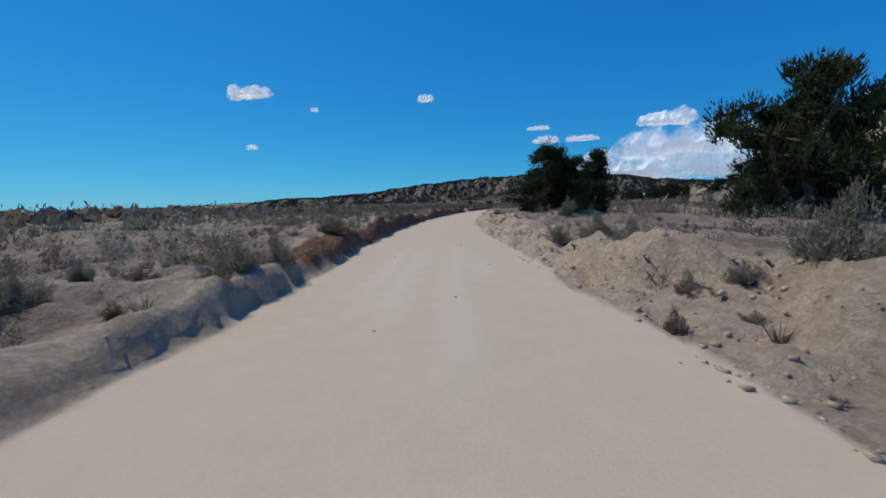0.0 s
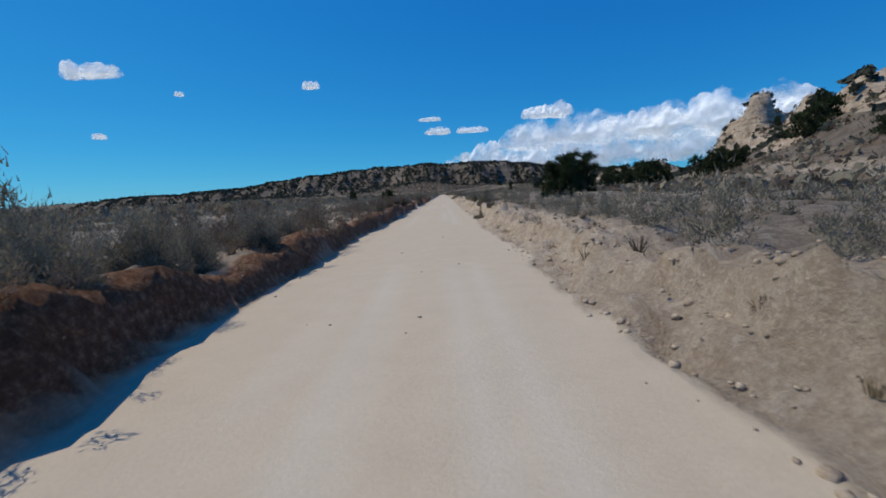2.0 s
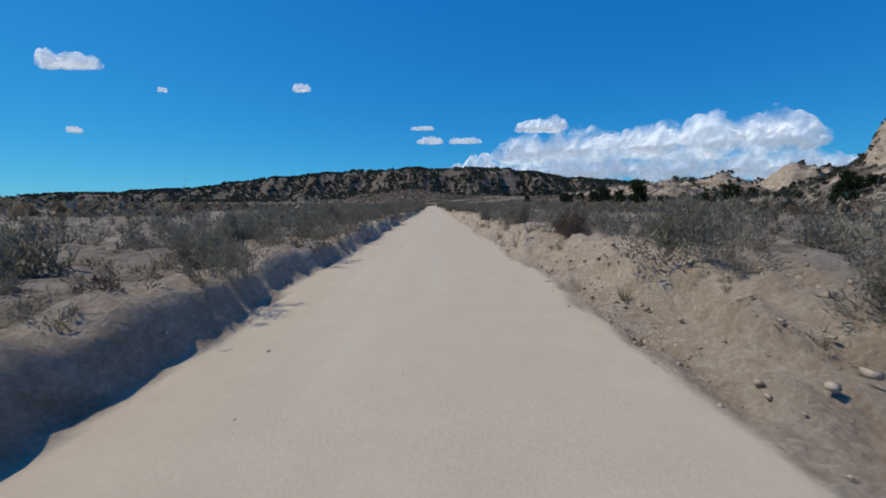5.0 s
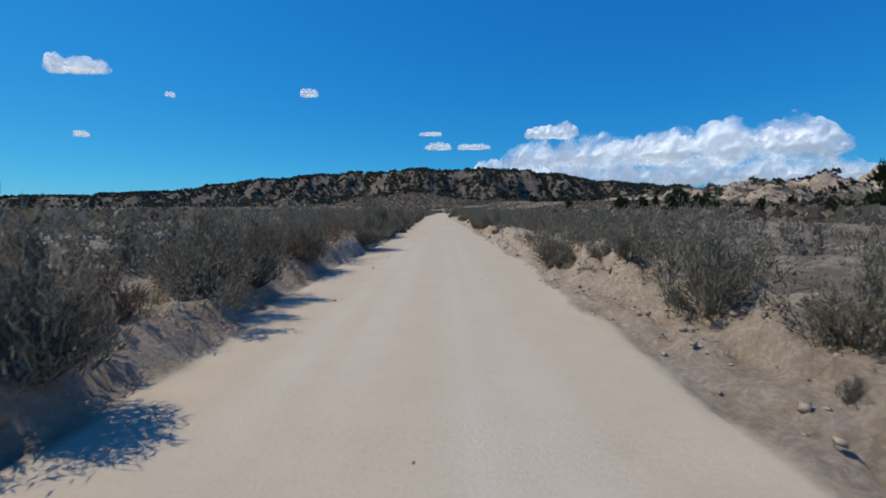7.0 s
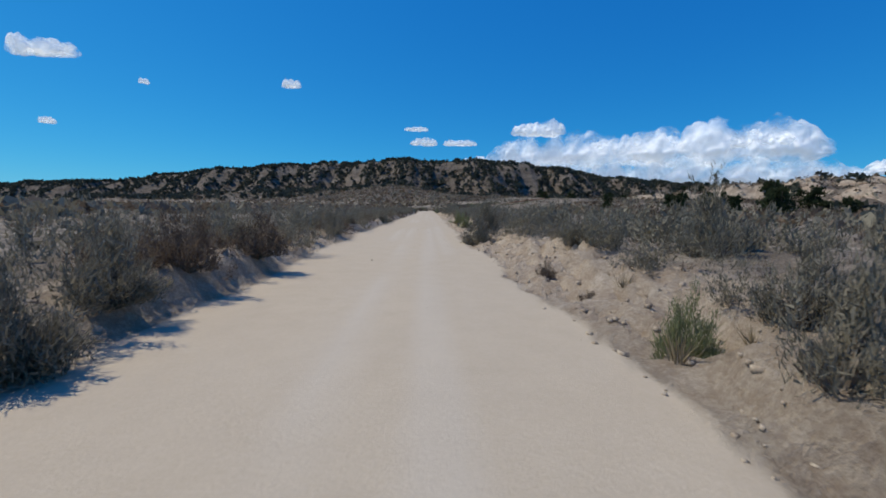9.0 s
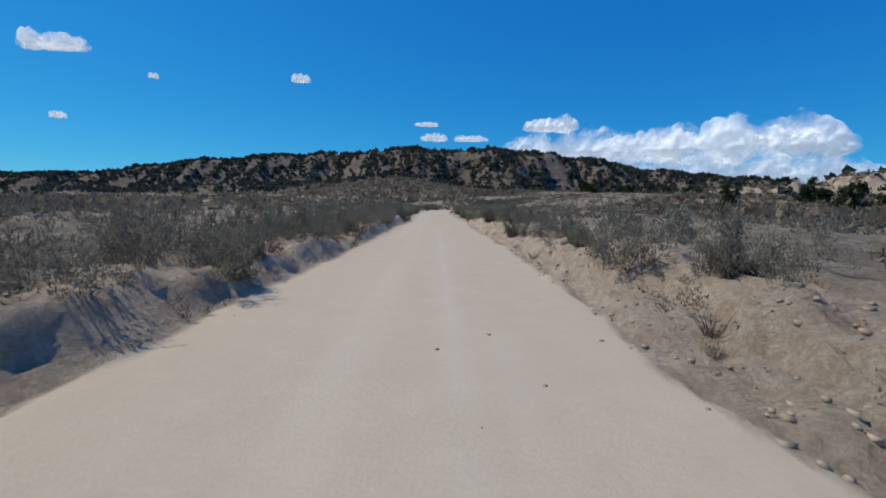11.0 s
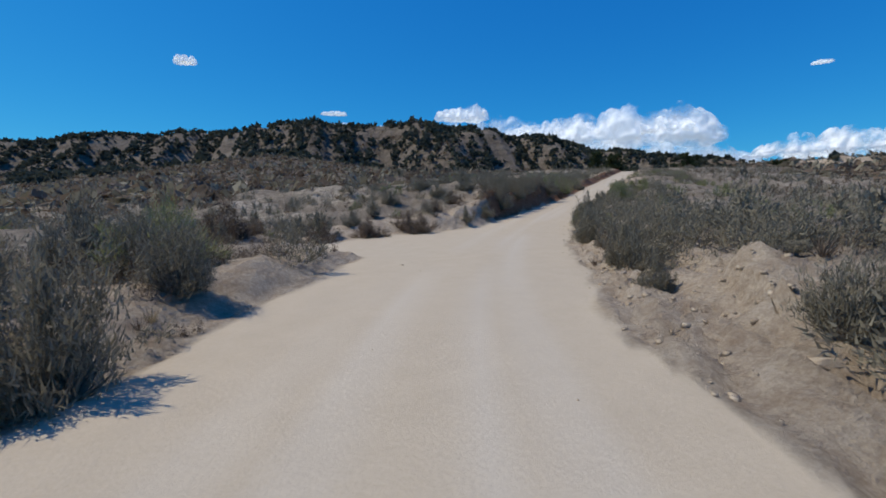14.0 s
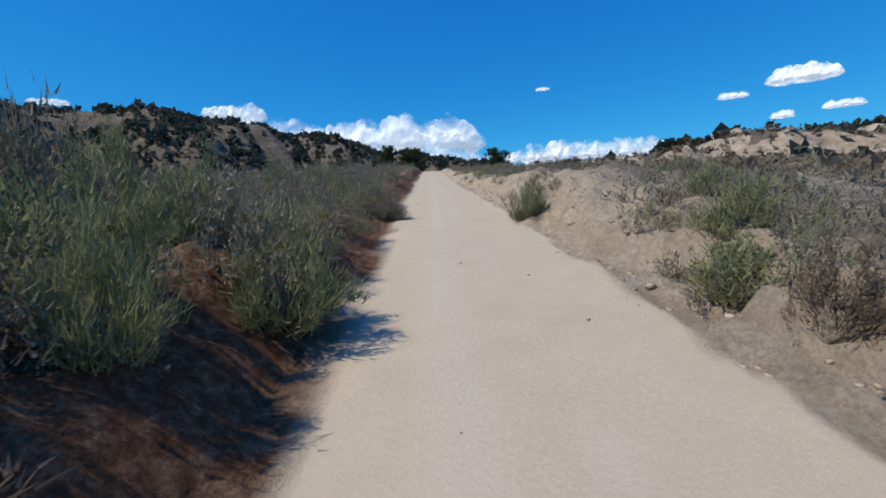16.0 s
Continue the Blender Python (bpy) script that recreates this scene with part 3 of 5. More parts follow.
def juniper_meshes(seed, height_to_width, per, leaf_len, leaf_w):
    """A juniper one metre high: forked trunk, limbs and a ragged, dense crown of many small sprays."""
    rng = np.random.default_rng(seed)
    TV = [np.array([math.cos(2.094 * i) * .05, math.sin(2.094 * i) * .05, -0.05]) for i in range(3)]
    TF, LV, LF = [], [], []
    half = 0.5 / height_to_width
    ends = []
    for i in range(4):
        ring, z = (0, 1, 2), 0.0
        a0, tall = rng.uniform(0, 6.28), rng.uniform(.7, .95)
        for k in range(5):
            z += tall / 5
            o = half * 0.5 * (k + 1) / 5
            q = np.array([math.cos(a0) * o + rng.normal(0, .02), math.sin(a0) * o + rng.normal(0, .02), z])
            ring = ring_limb(TV, TF, ring, q, 0.030 - 0.005 * k)
            for _ in range(4):
                a = rng.uniform(0, 6.28)
                reach = half * rng.uniform(.4, .95) * (1.05 - 0.15 * k)
                e = q + np.array([math.cos(a) * reach, math.sin(a) * reach, rng.uniform(-0.10, 0.10)])
                e[2] = max(e[2], 0.06)
                ring_limb(TV, TF, ring, e, 0.004)
                ends += [e, q + (e - q) * 0.55]
        ends.append(q + np.array([0, 0, 0.04]))
    for e in ends:
        size = rng.uniform(.05, .10)
        spray(LV, LF, e, size * 0.62, rng, 7)
        for _ in range(per):
            r = rng.normal(size=3)
            r /= np.linalg.norm(r)
            p = e + r * size * rng.uniform(.5, 1.1) * np.array([1, 1, 1.25])
            p[2] = max(p[2], 0.02)
            needle(LV, LF, p, r * 0.6 + np.array([0, 0, 0.9]), leaf_len * rng.uniform(.6, 1.4), leaf_w * rng.uniform(.7, 1.3), rng)
    L = np.array(LV)
    wide, tall = np.percentile(np.hypot(L[:, 0], L[:, 1]), 98) * 2, np.percentile(L[:, 2], 99.5)
    to = np.array([1 / wide, 1 / wide, 1 / tall])
    return mesh_of("trunk", np.array(TV) * to, TF, BARK), mesh_of("crown", L * to, LF, JUNI)


JUNIPERS = [juniper_meshes(400 + k, (1.0, 1.25, 0.85)[k % 3], 120, .034, .0052) for k in range(5)] + [juniper_meshes(410 + k, (1.0, 1.25, 0.85)[k % 3], 10, .085, .02) for k in range(3)]
tree_masters = {}


def juniper(x, y, z, height, width, k):
    if k not in tree_masters:
        ob = tagged(new("juniper_tree"), "dark green juniper tree with a ragged crown on sandy ground", "tree", "junipers by the road")
        for me, nm in zip(JUNIPERS[k], ("trunk", "crown")):
            new(nm, me).parent = ob
        tree_masters[k] = ob
    else:
        ob = copy_thing(tree_masters[k], Matrix())
    ob.matrix_basis = Matrix.LocRotScale((x, y, z), Euler((0, 0, k * 1.3 + x)), (width, width, height))


GROWTH = {}


def scatter(name, V, F, mat, places, label, category):
    """Many small copies joined into one mesh. places: x, y, z, turn, width, height."""
    V, F, P = np.array(V, np.float32), np.array(F, np.int64), np.array(places, np.float32)
    if not len(P):
        return
    c, s = np.cos(P[:, 3:4]), np.sin(P[:, 3:4])
    X = (V[:, 0] * c - V[:, 1] * s) * P[:, 4:5] + P[:, 0:1]
    Y = (V[:, 0] * s + V[:, 1] * c) * P[:, 4:5] + P[:, 1:2]
    Z = V[:, 2] * P[:, 5:6] + P[:, 2:3]
    co = np.stack([X, Y, Z], -1).reshape(-1, 3)
    fa = (F[None] + (np.arange(len(P)) * len(V))[:, None, None]).reshape(-1, F.shape[1])
    GROWTH.setdefault(name, (label, category, []))[2].append((co, fa, mat))


def lay_growth():
    """Each kind of uncountable growth or rubble becomes one object."""
    for name, (label, category, heaps) in GROWTH.items():
        mats = []
        for _, _, mat in heaps:
            if mat not in mats:
                mats.append(mat)
        start = np.cumsum([0] + [len(co) for co, _, _ in heaps])
        co = np.concatenate([h[0] for h in heaps])
        fa = np.concatenate([h[1] + o for h, o in zip(heaps, start)])
        me = bpy.data.meshes.new(name)
        me.vertices.add(len(co))
        me.vertices.foreach_set("co", co.ravel())
        me.loops.add(fa.size)
        me.loops.foreach_set("vertex_index", fa.ravel().astype(np.int32))
        me.polygons.add(len(fa))
        me.polygons.foreach_set("loop_start", np.arange(0, fa.size, fa.shape[1], dtype=np.int32))
        me.update(calc_edges=True)
        for mat in mats:
            me.materials.append(mat)
        me.polygons.foreach_set("material_index", np.concatenate([np.full(len(h[1]), mats.index(h[2]), np.int32) for h in heaps]))
        tagged(new(name, me), label, category, kind="stuff")


def loose_brush(seed, blades, leaf_len, leaf_w, upright, clumps=12, body=0.17):
    """A light shrub of leaf clumps alone, one metre high, for the masses further off."""
    rng = np.random.default_rng(seed)
    V, F = [], []
    for c in range(clumps):
        a, el, r = rng.uniform(0, 6.28), math.asin(rng.uniform(.05, 1)), rng.uniform(.35, 1) ** .6
        e = np.array([math.cos(a) * math.cos(el) * .55, math.sin(a) * math.cos(el) * .55, math.sin(el) * .82]) * r
        spray(V, F, e * 0.88, body * rng.uniform(.7, 1.2), rng, 1 if clumps == 3 else 2)
        for _ in range(blades // clumps):
            p = e + rng.normal(0, .11, 3)
            p[2] = max(p[2], 0.0)
            way = e + np.array([0, 0, upright]) + rng.normal(0, .45, 3)
            blade(V, F, p, way, leaf_len * rng.uniform(.6, 1.4), leaf_w, rng)
    return V, F


def random_sites(rng, count, s0, s1, d0, d1, power=1.0):
    """Sites beyond the banks, more of them towards the road."""
    s = rng.uniform(s0, s1, count)
    sg = np.where(rng.uniform(size=count) < 0.5, -1.0, 1.0)
    d = sg * (d0 + (d1 - d0) * rng.uniform(size=count) ** power)
    return s, d


def height_at(s, d):
    x, y = xy_at(s, d)
    z = ground(s, d)[0]
    return x, y, np.where(np.abs(d) > 21, land(x, y), z)


mass_rng = np.random.default_rng(21)


def mass(name, kind_seed, mat, count, s0, s1, d0, d1, hmin, hmax, blades, leaf_len, leaf_w, upright, label, power=1.0, keep=None):
    s, d = random_sites(mass_rng, count, s0, s1, d0, d1, power)
    x, y, z = height_at(s, d)
    u = np.maximum(side(0, s) - d, d - side(1, s))
    ok = (u > 0.7) & (fbm(x / 7, y / 7, 55 + kind_seed, 3) > -0.25)
    if keep is not None:
        ok &= keep(s, d)
    h = mass_rng.uniform(hmin, hmax, count)
    P = np.stack([x, y, z - 0.04, mass_rng.uniform(0, 6.28, count), h * mass_rng.uniform(.9, 1.5, count), h], -1)[ok]
    plumes, per = (26, blades // 26) if blades > 70 else (10, max(1, blades // 10))
    for k in range(3):
        if blades > 8:
            V, F = plume_brush(np.random.default_rng(500 + kind_seed * 10 + k), plumes, per, leaf_len, leaf_w, upright, .06)
        else:
            V, F = loose_brush(500 + kind_seed * 10 + k, blades, leaf_len, leaf_w, upright, 3, .34)
        scatter(name, V, F, mat, P[k::3], label, "shrubs")


# shrubs beside the road, stretch by stretch: metres along it, metres to its right, height, width
SAGEBRUSH_A = [(4.2, 3.1, 0.2, 0.34), (4.6, -4.8, 0.56, 0.75), (4.8, 4.5, 1.22, 1.28), (5.2, 3.7, 0.35, 0.56), (5.3, 3.1, 0.32, 0.5), (6.2, -5.4, 0.42, 0.42),
    (6.5, -3.2, 0.53, 0.88), (7.5, 3.4, 0.6, 0.9), (7.6, -3.1, 0.72, 0.92), (9.1, 3.3, 0.78, 0.96), (11.4, 3, 0.61, 0.91), (23.1, -3.2, 0.5, 0.5),
    (23.5, 3.6, 0.15, 0.36), (23.7, 4.5, 0.19, 0.37), (25, -3, 0.49, 0.49), (25.4, 3.2, 0.38, 0.51), (26.9, 7.3, 1.45, 1.45), (27.4, 2.9, 0.39, 0.67),
    (43, 2.7, 0.48, 0.48), (43.1, 2.1, 0.56, 0.42), (45.2, -6.8, 0.98, 1.18), (50.6, -9.4, 1.38, 1.73), (59.1, 2.3, 0.42, 0.27), (59.7, -2.9, 0.61, 0.53),]
SAGEBRUSH_B = [(61.1, 2.7, 1.09, 0.98), (61.7, 3.7, 1, 0.94), (61.8, 4.6, 0.65, 0.78), (62.1, 2.7, 1.17, 1.1), (62.4, -3.3, 0.66, 0.73), (63.3, -23.7, 2.6, 3),
    (64.3, -3.6, 0.69, 0.89), (81.5, -5.3, 1.63, 1.63), (96.9, 2, 0.76, 0.39), (98.8, -3.2, 0.92, 0.77), (99.3, -4.2, 0.86, 0.92), (100.7, 2.5, 1, 1),
    (103.6, 2.7, 0.81, 1.04), (107.5, 2.5, 1, 1.34), (118.2, 4.6, 0.88, 0.64), (118.9, -3.9, 0.98, 1.24), (119.6, 4.1, 0.61, 0.84), (119.6, 4.8, 0.61, 0.61),
    (121.7, 4.2, 0.47, 1.05), (123, -5, 0.95, 1.07), (124.2, -9.5, 0.53, 0.67), (126.5, -2.9, 0.83, 1.16), (127, 4.7, 0.53, 1.05), (130.3, 3.4, 0.54, 1.31),]
SAGEBRUSH_C = [(137.3, -4.4, 0.7, 0.46), (137.3, 3.1, 0.85, 0.8), (138.3, 2.7, 0.9, 0.75), (141.2, -3.1, 0.87, 0.98), (141.3, -4.2, 1, 1.11), (142.5, 3.1, 0.64, 0.76), (143, 9.8, 0.88, 1.35),
    (144.4, 2.8, 0.77, 0.92), (155.2, -3, 0.85, 0.77), (157.5, -3.5, 0.73, 0.81), (157.6, 2.7, 1, 0.85), (158.4, -3.1, 1.02, 1.11), (159.7, 2.6, 1.15, 0.94),
    (163.7, 2.5, 0.94, 1.26), (249.6, -2.6, 1.19, 0.94), (249.8, 3, 0.79, 0.47), (250.3, 2.4, 0.87, 0.78), (250.7, -2.9, 0.89, 0.84), (252, 2.7, 1.1, 1.17),
    (253.7, -3.3, 0.72, 1.08), (254.8, -2.7, 0.63, 0.94), (256.1, 3.5, 0.86, 0.98), (256.4, 2.8, 1.01, 1.14), (257.5, -3, 0.98, 1.26), (260.7, 2.7, 0.92, 1.1),]
SAGEBRUSH_D = [(264.6, -3.1, 1.29, 1.64), (268.3, 2.6, 0.25, 0.25), (268.4, -2.6, 1.15, 0.94), (269, 3.3, 0.88, 0.66), (270.5, 3.1, 1.1, 0.84), (271.1, -3, 1.22, 1.08),
    (272.1, -2.8, 1.2, 1.03), (272.3, 3, 0.75, 0.79), (274.7, 3.5, 0.72, 0.84), (275.1, -3, 1.2, 1.39), (276, 2.8, 0.97, 1.24), (280.2, -2.7, 1.16, 1.55),
    (286.7, -3.1, 0.87, 0.69), (288.8, 5.1, 1.09, 0.94), (289.5, 2.6, 0.82, 0.9), (291.7, -2.6, 1.22, 1.33), (293.3, 2.8, 1.06, 1.06), (296.7, 2.5, 1.24, 1.24),
    (302.3, -2.7, 1.12, 0.58), (304.1, -2.9, 1.17, 0.94), (304.4, -3.5, 1.01, 0.76), (305.5, 5.3, 1.16, 1.24), (307.1, 2.7, 0.49, 0.49), (308.1, 3.9, 1.34, 1.57),]
SAGEBRUSH_E = [(309.7, 3, 0.8, 1.07), (313.6, 2.8, 0.93, 1.48), (317.6, 2.9, 0.12, 0.28), (317.7, -2.9, 1, 0.72), (318.3, 3.6, 0.89, 0.74), (320.7, -3.2, 1.44, 1.12),
    (320.8, -5.8, 1.04, 0.96), (320.8, 5.2, 0.99, 1.16), (321.4, 3.1, 0.82, 0.64), (322.7, -7.4, 1.23, 2.15), (331, 2.4, 0.95, 0.8), (332.1, -3.1, 1.16, 0.89),
    (332.3, 3.3, 0.9, 0.75), (333.4, -3.4, 1.1, 0.92), (336.6, 5.6, 1.51, 1.4), (338.9, 3.7, 0.83, 1.24), (344.5, 1.9, 1.34, 0.83), (346, -3.6, 1.01, 1.01),
    (347.6, 2.7, 1.54, 0.88), (349.6, -5.1, 0.98, 1.18), (349.6, 2.4, 0.69, 0.6), (351.8, -4.3, 0.76, 1.14), (415.8, -2.5, 1.08, 1), (416.1, 3.5, 0.62, 0.54),]
SAGEBRUSH_F = [(417.6, 2.8, 0.9, 0.9), (419.8, -2.8, 0.64, 0.82), (420.7, 3.1, 0.74, 1.05), (422.6, 7, 0.79, 1.05), (425.1, -2.7, 0.89, 1.13), (430.9, 2.8, 0.12, 0.15),
    (431.4, -3, 1.08, 0.78), (432.2, 2.6, 0.84, 0.9), (433.7, 2.5, 1.05, 0.75), (433.8, -4, 0.52, 0.67), (436.7, -5.3, 0.84, 0.67), (441.9, -5.8, 0.54, 0.91),
    (447, 2.9, 0.8, 0.67), (447.6, -3.4, 0.86, 0.81), (449.2, -3.7, 0.83, 0.9), (460.1, 2.6, 1.25, 0.95), (461.3, 3, 1.25, 0.82), (461.6, -3.8, 0.93, 0.98),
    (464, 2.8, 0.83, 1.17), (464.2, -5.3, 0.64, 0.83), (468.4, 2.5, 0.98, 1.55), (470.8, -2.7, 1.14, 0.84), (471.4, 2.9, 0.74, 0.41), (473.7, 3.8, 0.34, 0.62),]
SAGEBRUSH_G = [(474, -6.2, 1.16, 1.07), (474.2, 2.6, 0.61, 0.54), (476.4, 2.7, 0.94, 0.83), (478.6, 2.7, 0.75, 0.3), (480.2, 2.5, 0.82, 0.53), (482.1, 2.8, 0.89, 0.73),
    (482.4, -5.8, 0.85, 0.9), (483.9, -5.7, 0.78, 0.72), (485.5, -2.2, 1.08, 1.35), (487.4, -3.9, 0.7, 0.94), (487.4, -1.9, 1.11, 1.43), (487.8, 2.2, 0.9, 0.6),
    (488.8, 2, 0.81, 0.67), (491.8, 2.1, 0.78, 1.01), (494.6, -2.1, 0.7, 0.43), (495.7, -1.7, 0.93, 0.75), (496.3, 2.2, 0.78, 0.56), (497.5, 5.5, 0.6, 0.8),
    (498.3, -1.2, 1.39, 1.31), (498.3, 2.2, 0.91, 0.99), (504.1, -3.3, 1.61, 0.76), (511.2, -1.1, 0.77, 1.11),]
DRY_SHRUB_A = [(2.6, 2.5, 0.11, 0.18), (4.3, 2.4, 0.39, 0.27), (4.4, -3.5, 0.24, 0.3), (5.4, -3, 0.33, 0.52), (5.9, -4.3, 0.28, 0.48), (12.1, -3.3, 0.57, 0.97),
    (21.5, 2.3, 0.28, 0.21), (45.1, 2, 0.48, 0.57), (47, -5.2, 0.85, 1.1), (61.1, -3, 0.78, 0.73), (65.6, -2.9, 0.81, 1.28), (83.9, -4.9, 1.27, 1.38),
    (86.1, -4.7, 1.08, 1.35), (99, 2.7, 0.71, 0.66), (100.7, -3.1, 0.84, 0.84), (102.6, -2.9, 0.81, 1.01), (108, -2.8, 1.04, 1.21), (117.8, 3.4, 0.11, 0.21),
    (118, 2.8, 0.11, 0.17), (154.9, 2.6, 0.12, 0.24), (155.8, 2.9, 0.11, 0.32), (162.9, -2.9, 0.94, 1.3), (269.5, -3.1, 0.81, 0.71), (287.4, 2.9, 0.59, 0.59),]
DRY_SHRUB_B = [(289.4, -3.3, 0.95, 0.87), (295.7, -2.7, 1.14, 1.31), (313.2, -2.9, 0.9, 1.26), (318.7, 2.6, 1.09, 0.93), (323.2, -3, 1.02, 1.13), (324.2, 2.7, 1.02, 1.15),
    (334.8, 2.4, 0.21, 0.33), (335, -3.5, 1.07, 0.99), (336.8, 2.3, 0.49, 0.44), (337.2, -3.4, 1, 1.22), (351.6, -5.3, 0.99, 1.24), (438.9, -2.7, 0.93, 1.15),
    (451.7, -4.1, 0.87, 1.09), (461.9, -2.9, 1.17, 0.94), (464.2, -2.9, 0.72, 0.91), (476.8, -6, 0.99, 1.36), (481.7, -4.3, 0.51, 0.77), (482, -6.7, 0.43, 0.67),
    (483.1, -3.4, 0.94, 1.35), (494.9, 2.3, 0.46, 0.57), (500.7, -1, 1.25, 1.02),]
DRY_SHRUB_C = [(503.2, 2.5, 0.71, 0.71),]
RABBITBRUSH_A = [(138.4, -3.7, 1.02, 0.94), (285.8, 2.3, 0.16, 0.16), (319, -2.9, 0.52, 0.35), (332.5, 2.4, 0.74, 0.42), (354.2, 2.4, 0.96, 0.8), (358.8, 2.3, 1, 1.11),
    (417.9, -2.9, 0.53, 0.86), (422.7, 5.4, 0.66, 0.79), (422.8, 2.8, 0.8, 1.07), (435.5, -2.7, 0.83, 0.69), (437.3, 2.7, 0.61, 0.86), (443, 2.4, 0.69, 1.19),
    (450.3, 2.9, 0.89, 0.97), (467.7, -3.2, 0.91, 0.84), (474, -4.9, 1.03, 1.83), (475.5, -6.1, 1.09, 1.31), (486.7, 2.3, 1.06, 1.1), (499.5, 2.3, 0.78, 1.08),
    (502.5, -1.5, 0.74, 0.6), (503.9, -1.2, 0.95, 1.13), (504.5, 2.8, 0.65, 1.47), (510, 2.2, 1.06, 1.12),]
END_BRUSH = [(503.3, -2.5, 1.0, 1.1), (504.4, -2.0, .95, 1.1), (502.9, -1.75, .6, .8), (503.6, -3.6, 1.6, 1.5), (505.2, -2.9, 1.3, 1.4)]
SHRUBS = {"rabbitbrush": RABBITBRUSH_A + END_BRUSH, "sagebrush": SAGEBRUSH_A + SAGEBRUSH_B + SAGEBRUSH_C + SAGEBRUSH_D + SAGEBRUSH_E + SAGEBRUSH_F + SAGEBRUSH_G, "dry_shrub": DRY_SHRUB_A + DRY_SHRUB_B + DRY_SHRUB_C}

for kind, sites in SHRUBS.items():
    for s, d, h, w in sites:
        x, y = xy_at(s, d)
        # the brush stands fuller on the second straight
        full = 1.22 if 235 < s < 482 and h > 0.5 else 0.7 if 484 < s < 489 and d < 0 else 1.08
        plant(kind, float(x), float(y), float(ground(s, d)[0]) - 0.03, h * full, max(w, 0.85 * h) * (full + 0.14))

END = S[-1] + 130


def bare(s, d):
    """Open sand and grass, where little brush grows."""
    t = np.interp(s, S, fine_t)
    open_right = (d > 0) & (((t < 0.9) & (d < 9)) | ((t > 2.9) & (t < 4.2)))
    track = (d < 0) & (d > -11) & (((t > 3.09) & (t < 3.22)) | ((t > 1.81) & (t < 1.96) & (d > -8)))
    track = track | ((s > 96) & (s < 107) & (d > 3.5) & (d < 10)) | ((s > 494) & (s < 504) & (d > 4.2) & (d < 9) & (mass_rng.uniform(size=len(s)) < 0.55))
    track = track | ((s > 430.5) & (s < 441) & (d < -2) & (d > -8.5))
    track = track | ((s > 507.5) & (s < 518) & (d > 2.2) & (d < 7) & (mass_rng.uniform(size=len(s)) < 0.75))
    track = track | ((s > 588) & (np.abs(d) < 9))
    return (~open_right | (mass_rng.uniform(size=len(s)) < 0.15)) & ~track


mass("sagebrush_cover", 1, SAGE, 3000, -10, END, 2.9, 13, .5, 1.25, 312, .078, .0078, .7, "grey sagebrush covering the desert floor", 1.15, bare)
mass("dry_brush_cover", 2, BROWN, 1700, -10, END, 2.7, 13, .3, 0.95, 260, .082, .0082, .5, "brown dry brush covering the desert floor", 1.15, bare)
mass("dwarf_brush", 7, BROWN, 2600, -10, END, 2.2, 10, .12, .34, 50, .28, .018, .7, "low dry tufts of brush dotting the sand", 1.3)
mass("dwarf_brush", 8, BROWN, 900, -4, 62, 2.4, 10, .15, .45, 130, .17, .016, .8, "low dry tufts of brush dotting the sand", 1.1)
mass("sagebrush_flat", 5, SAGE, 5200, -10, END + 30, 11, 38, .6, 1.3, 70, .24, .026, .7, "grey sagebrush covering the valley floor", 1.1, bare)
mass("dry_brush_flat", 6, BROWN, 3400, -10, END + 30, 11, 38, .4, 1.0, 60, .24, .026, .5, "brown brush covering the valley floor", 1.1, bare)
mass("distant_sagebrush", 3, SAGE, 17000, -10, END + 60, 30, 200, 1.0, 2.1, 3, .40, .05, .7, "grey sagebrush across the valley", 1.3)
mass("distant_dry_brush", 4, BROWN, 15000, -10, END + 60, 30, 200, .9, 1.9, 3, .40, .05, .6, "brown brush across the valley", 1.3)


def terrace_brush():
    rng = np.random.default_rng(88)
    x, y = rng.uniform(-420, 240, 13000), rng.uniform(430, 700, 13000)
    z = land(x, y)
    ok = (corridor_depth(x, y) > 22) & (fbm(x / 12, y / 12, 89, 3) > -0.3)
    h = rng.uniform(1.1, 2.3, 13000)
    P = np.stack([x, y, z - 0.1, rng.uniform(0, 6.28, 13000), h * 1.4, h], -1)[ok]
    for k, mat in enumerate((SAGE, BROWN, BROWN)):
        V, F = loose_brush(950 + k, 3, .4, .05, .6, 3, .34)
        scatter("terrace_brush", V, F, mat, P[k::3], "grey and brown brush below the mesa", "shrubs")


terrace_brush()


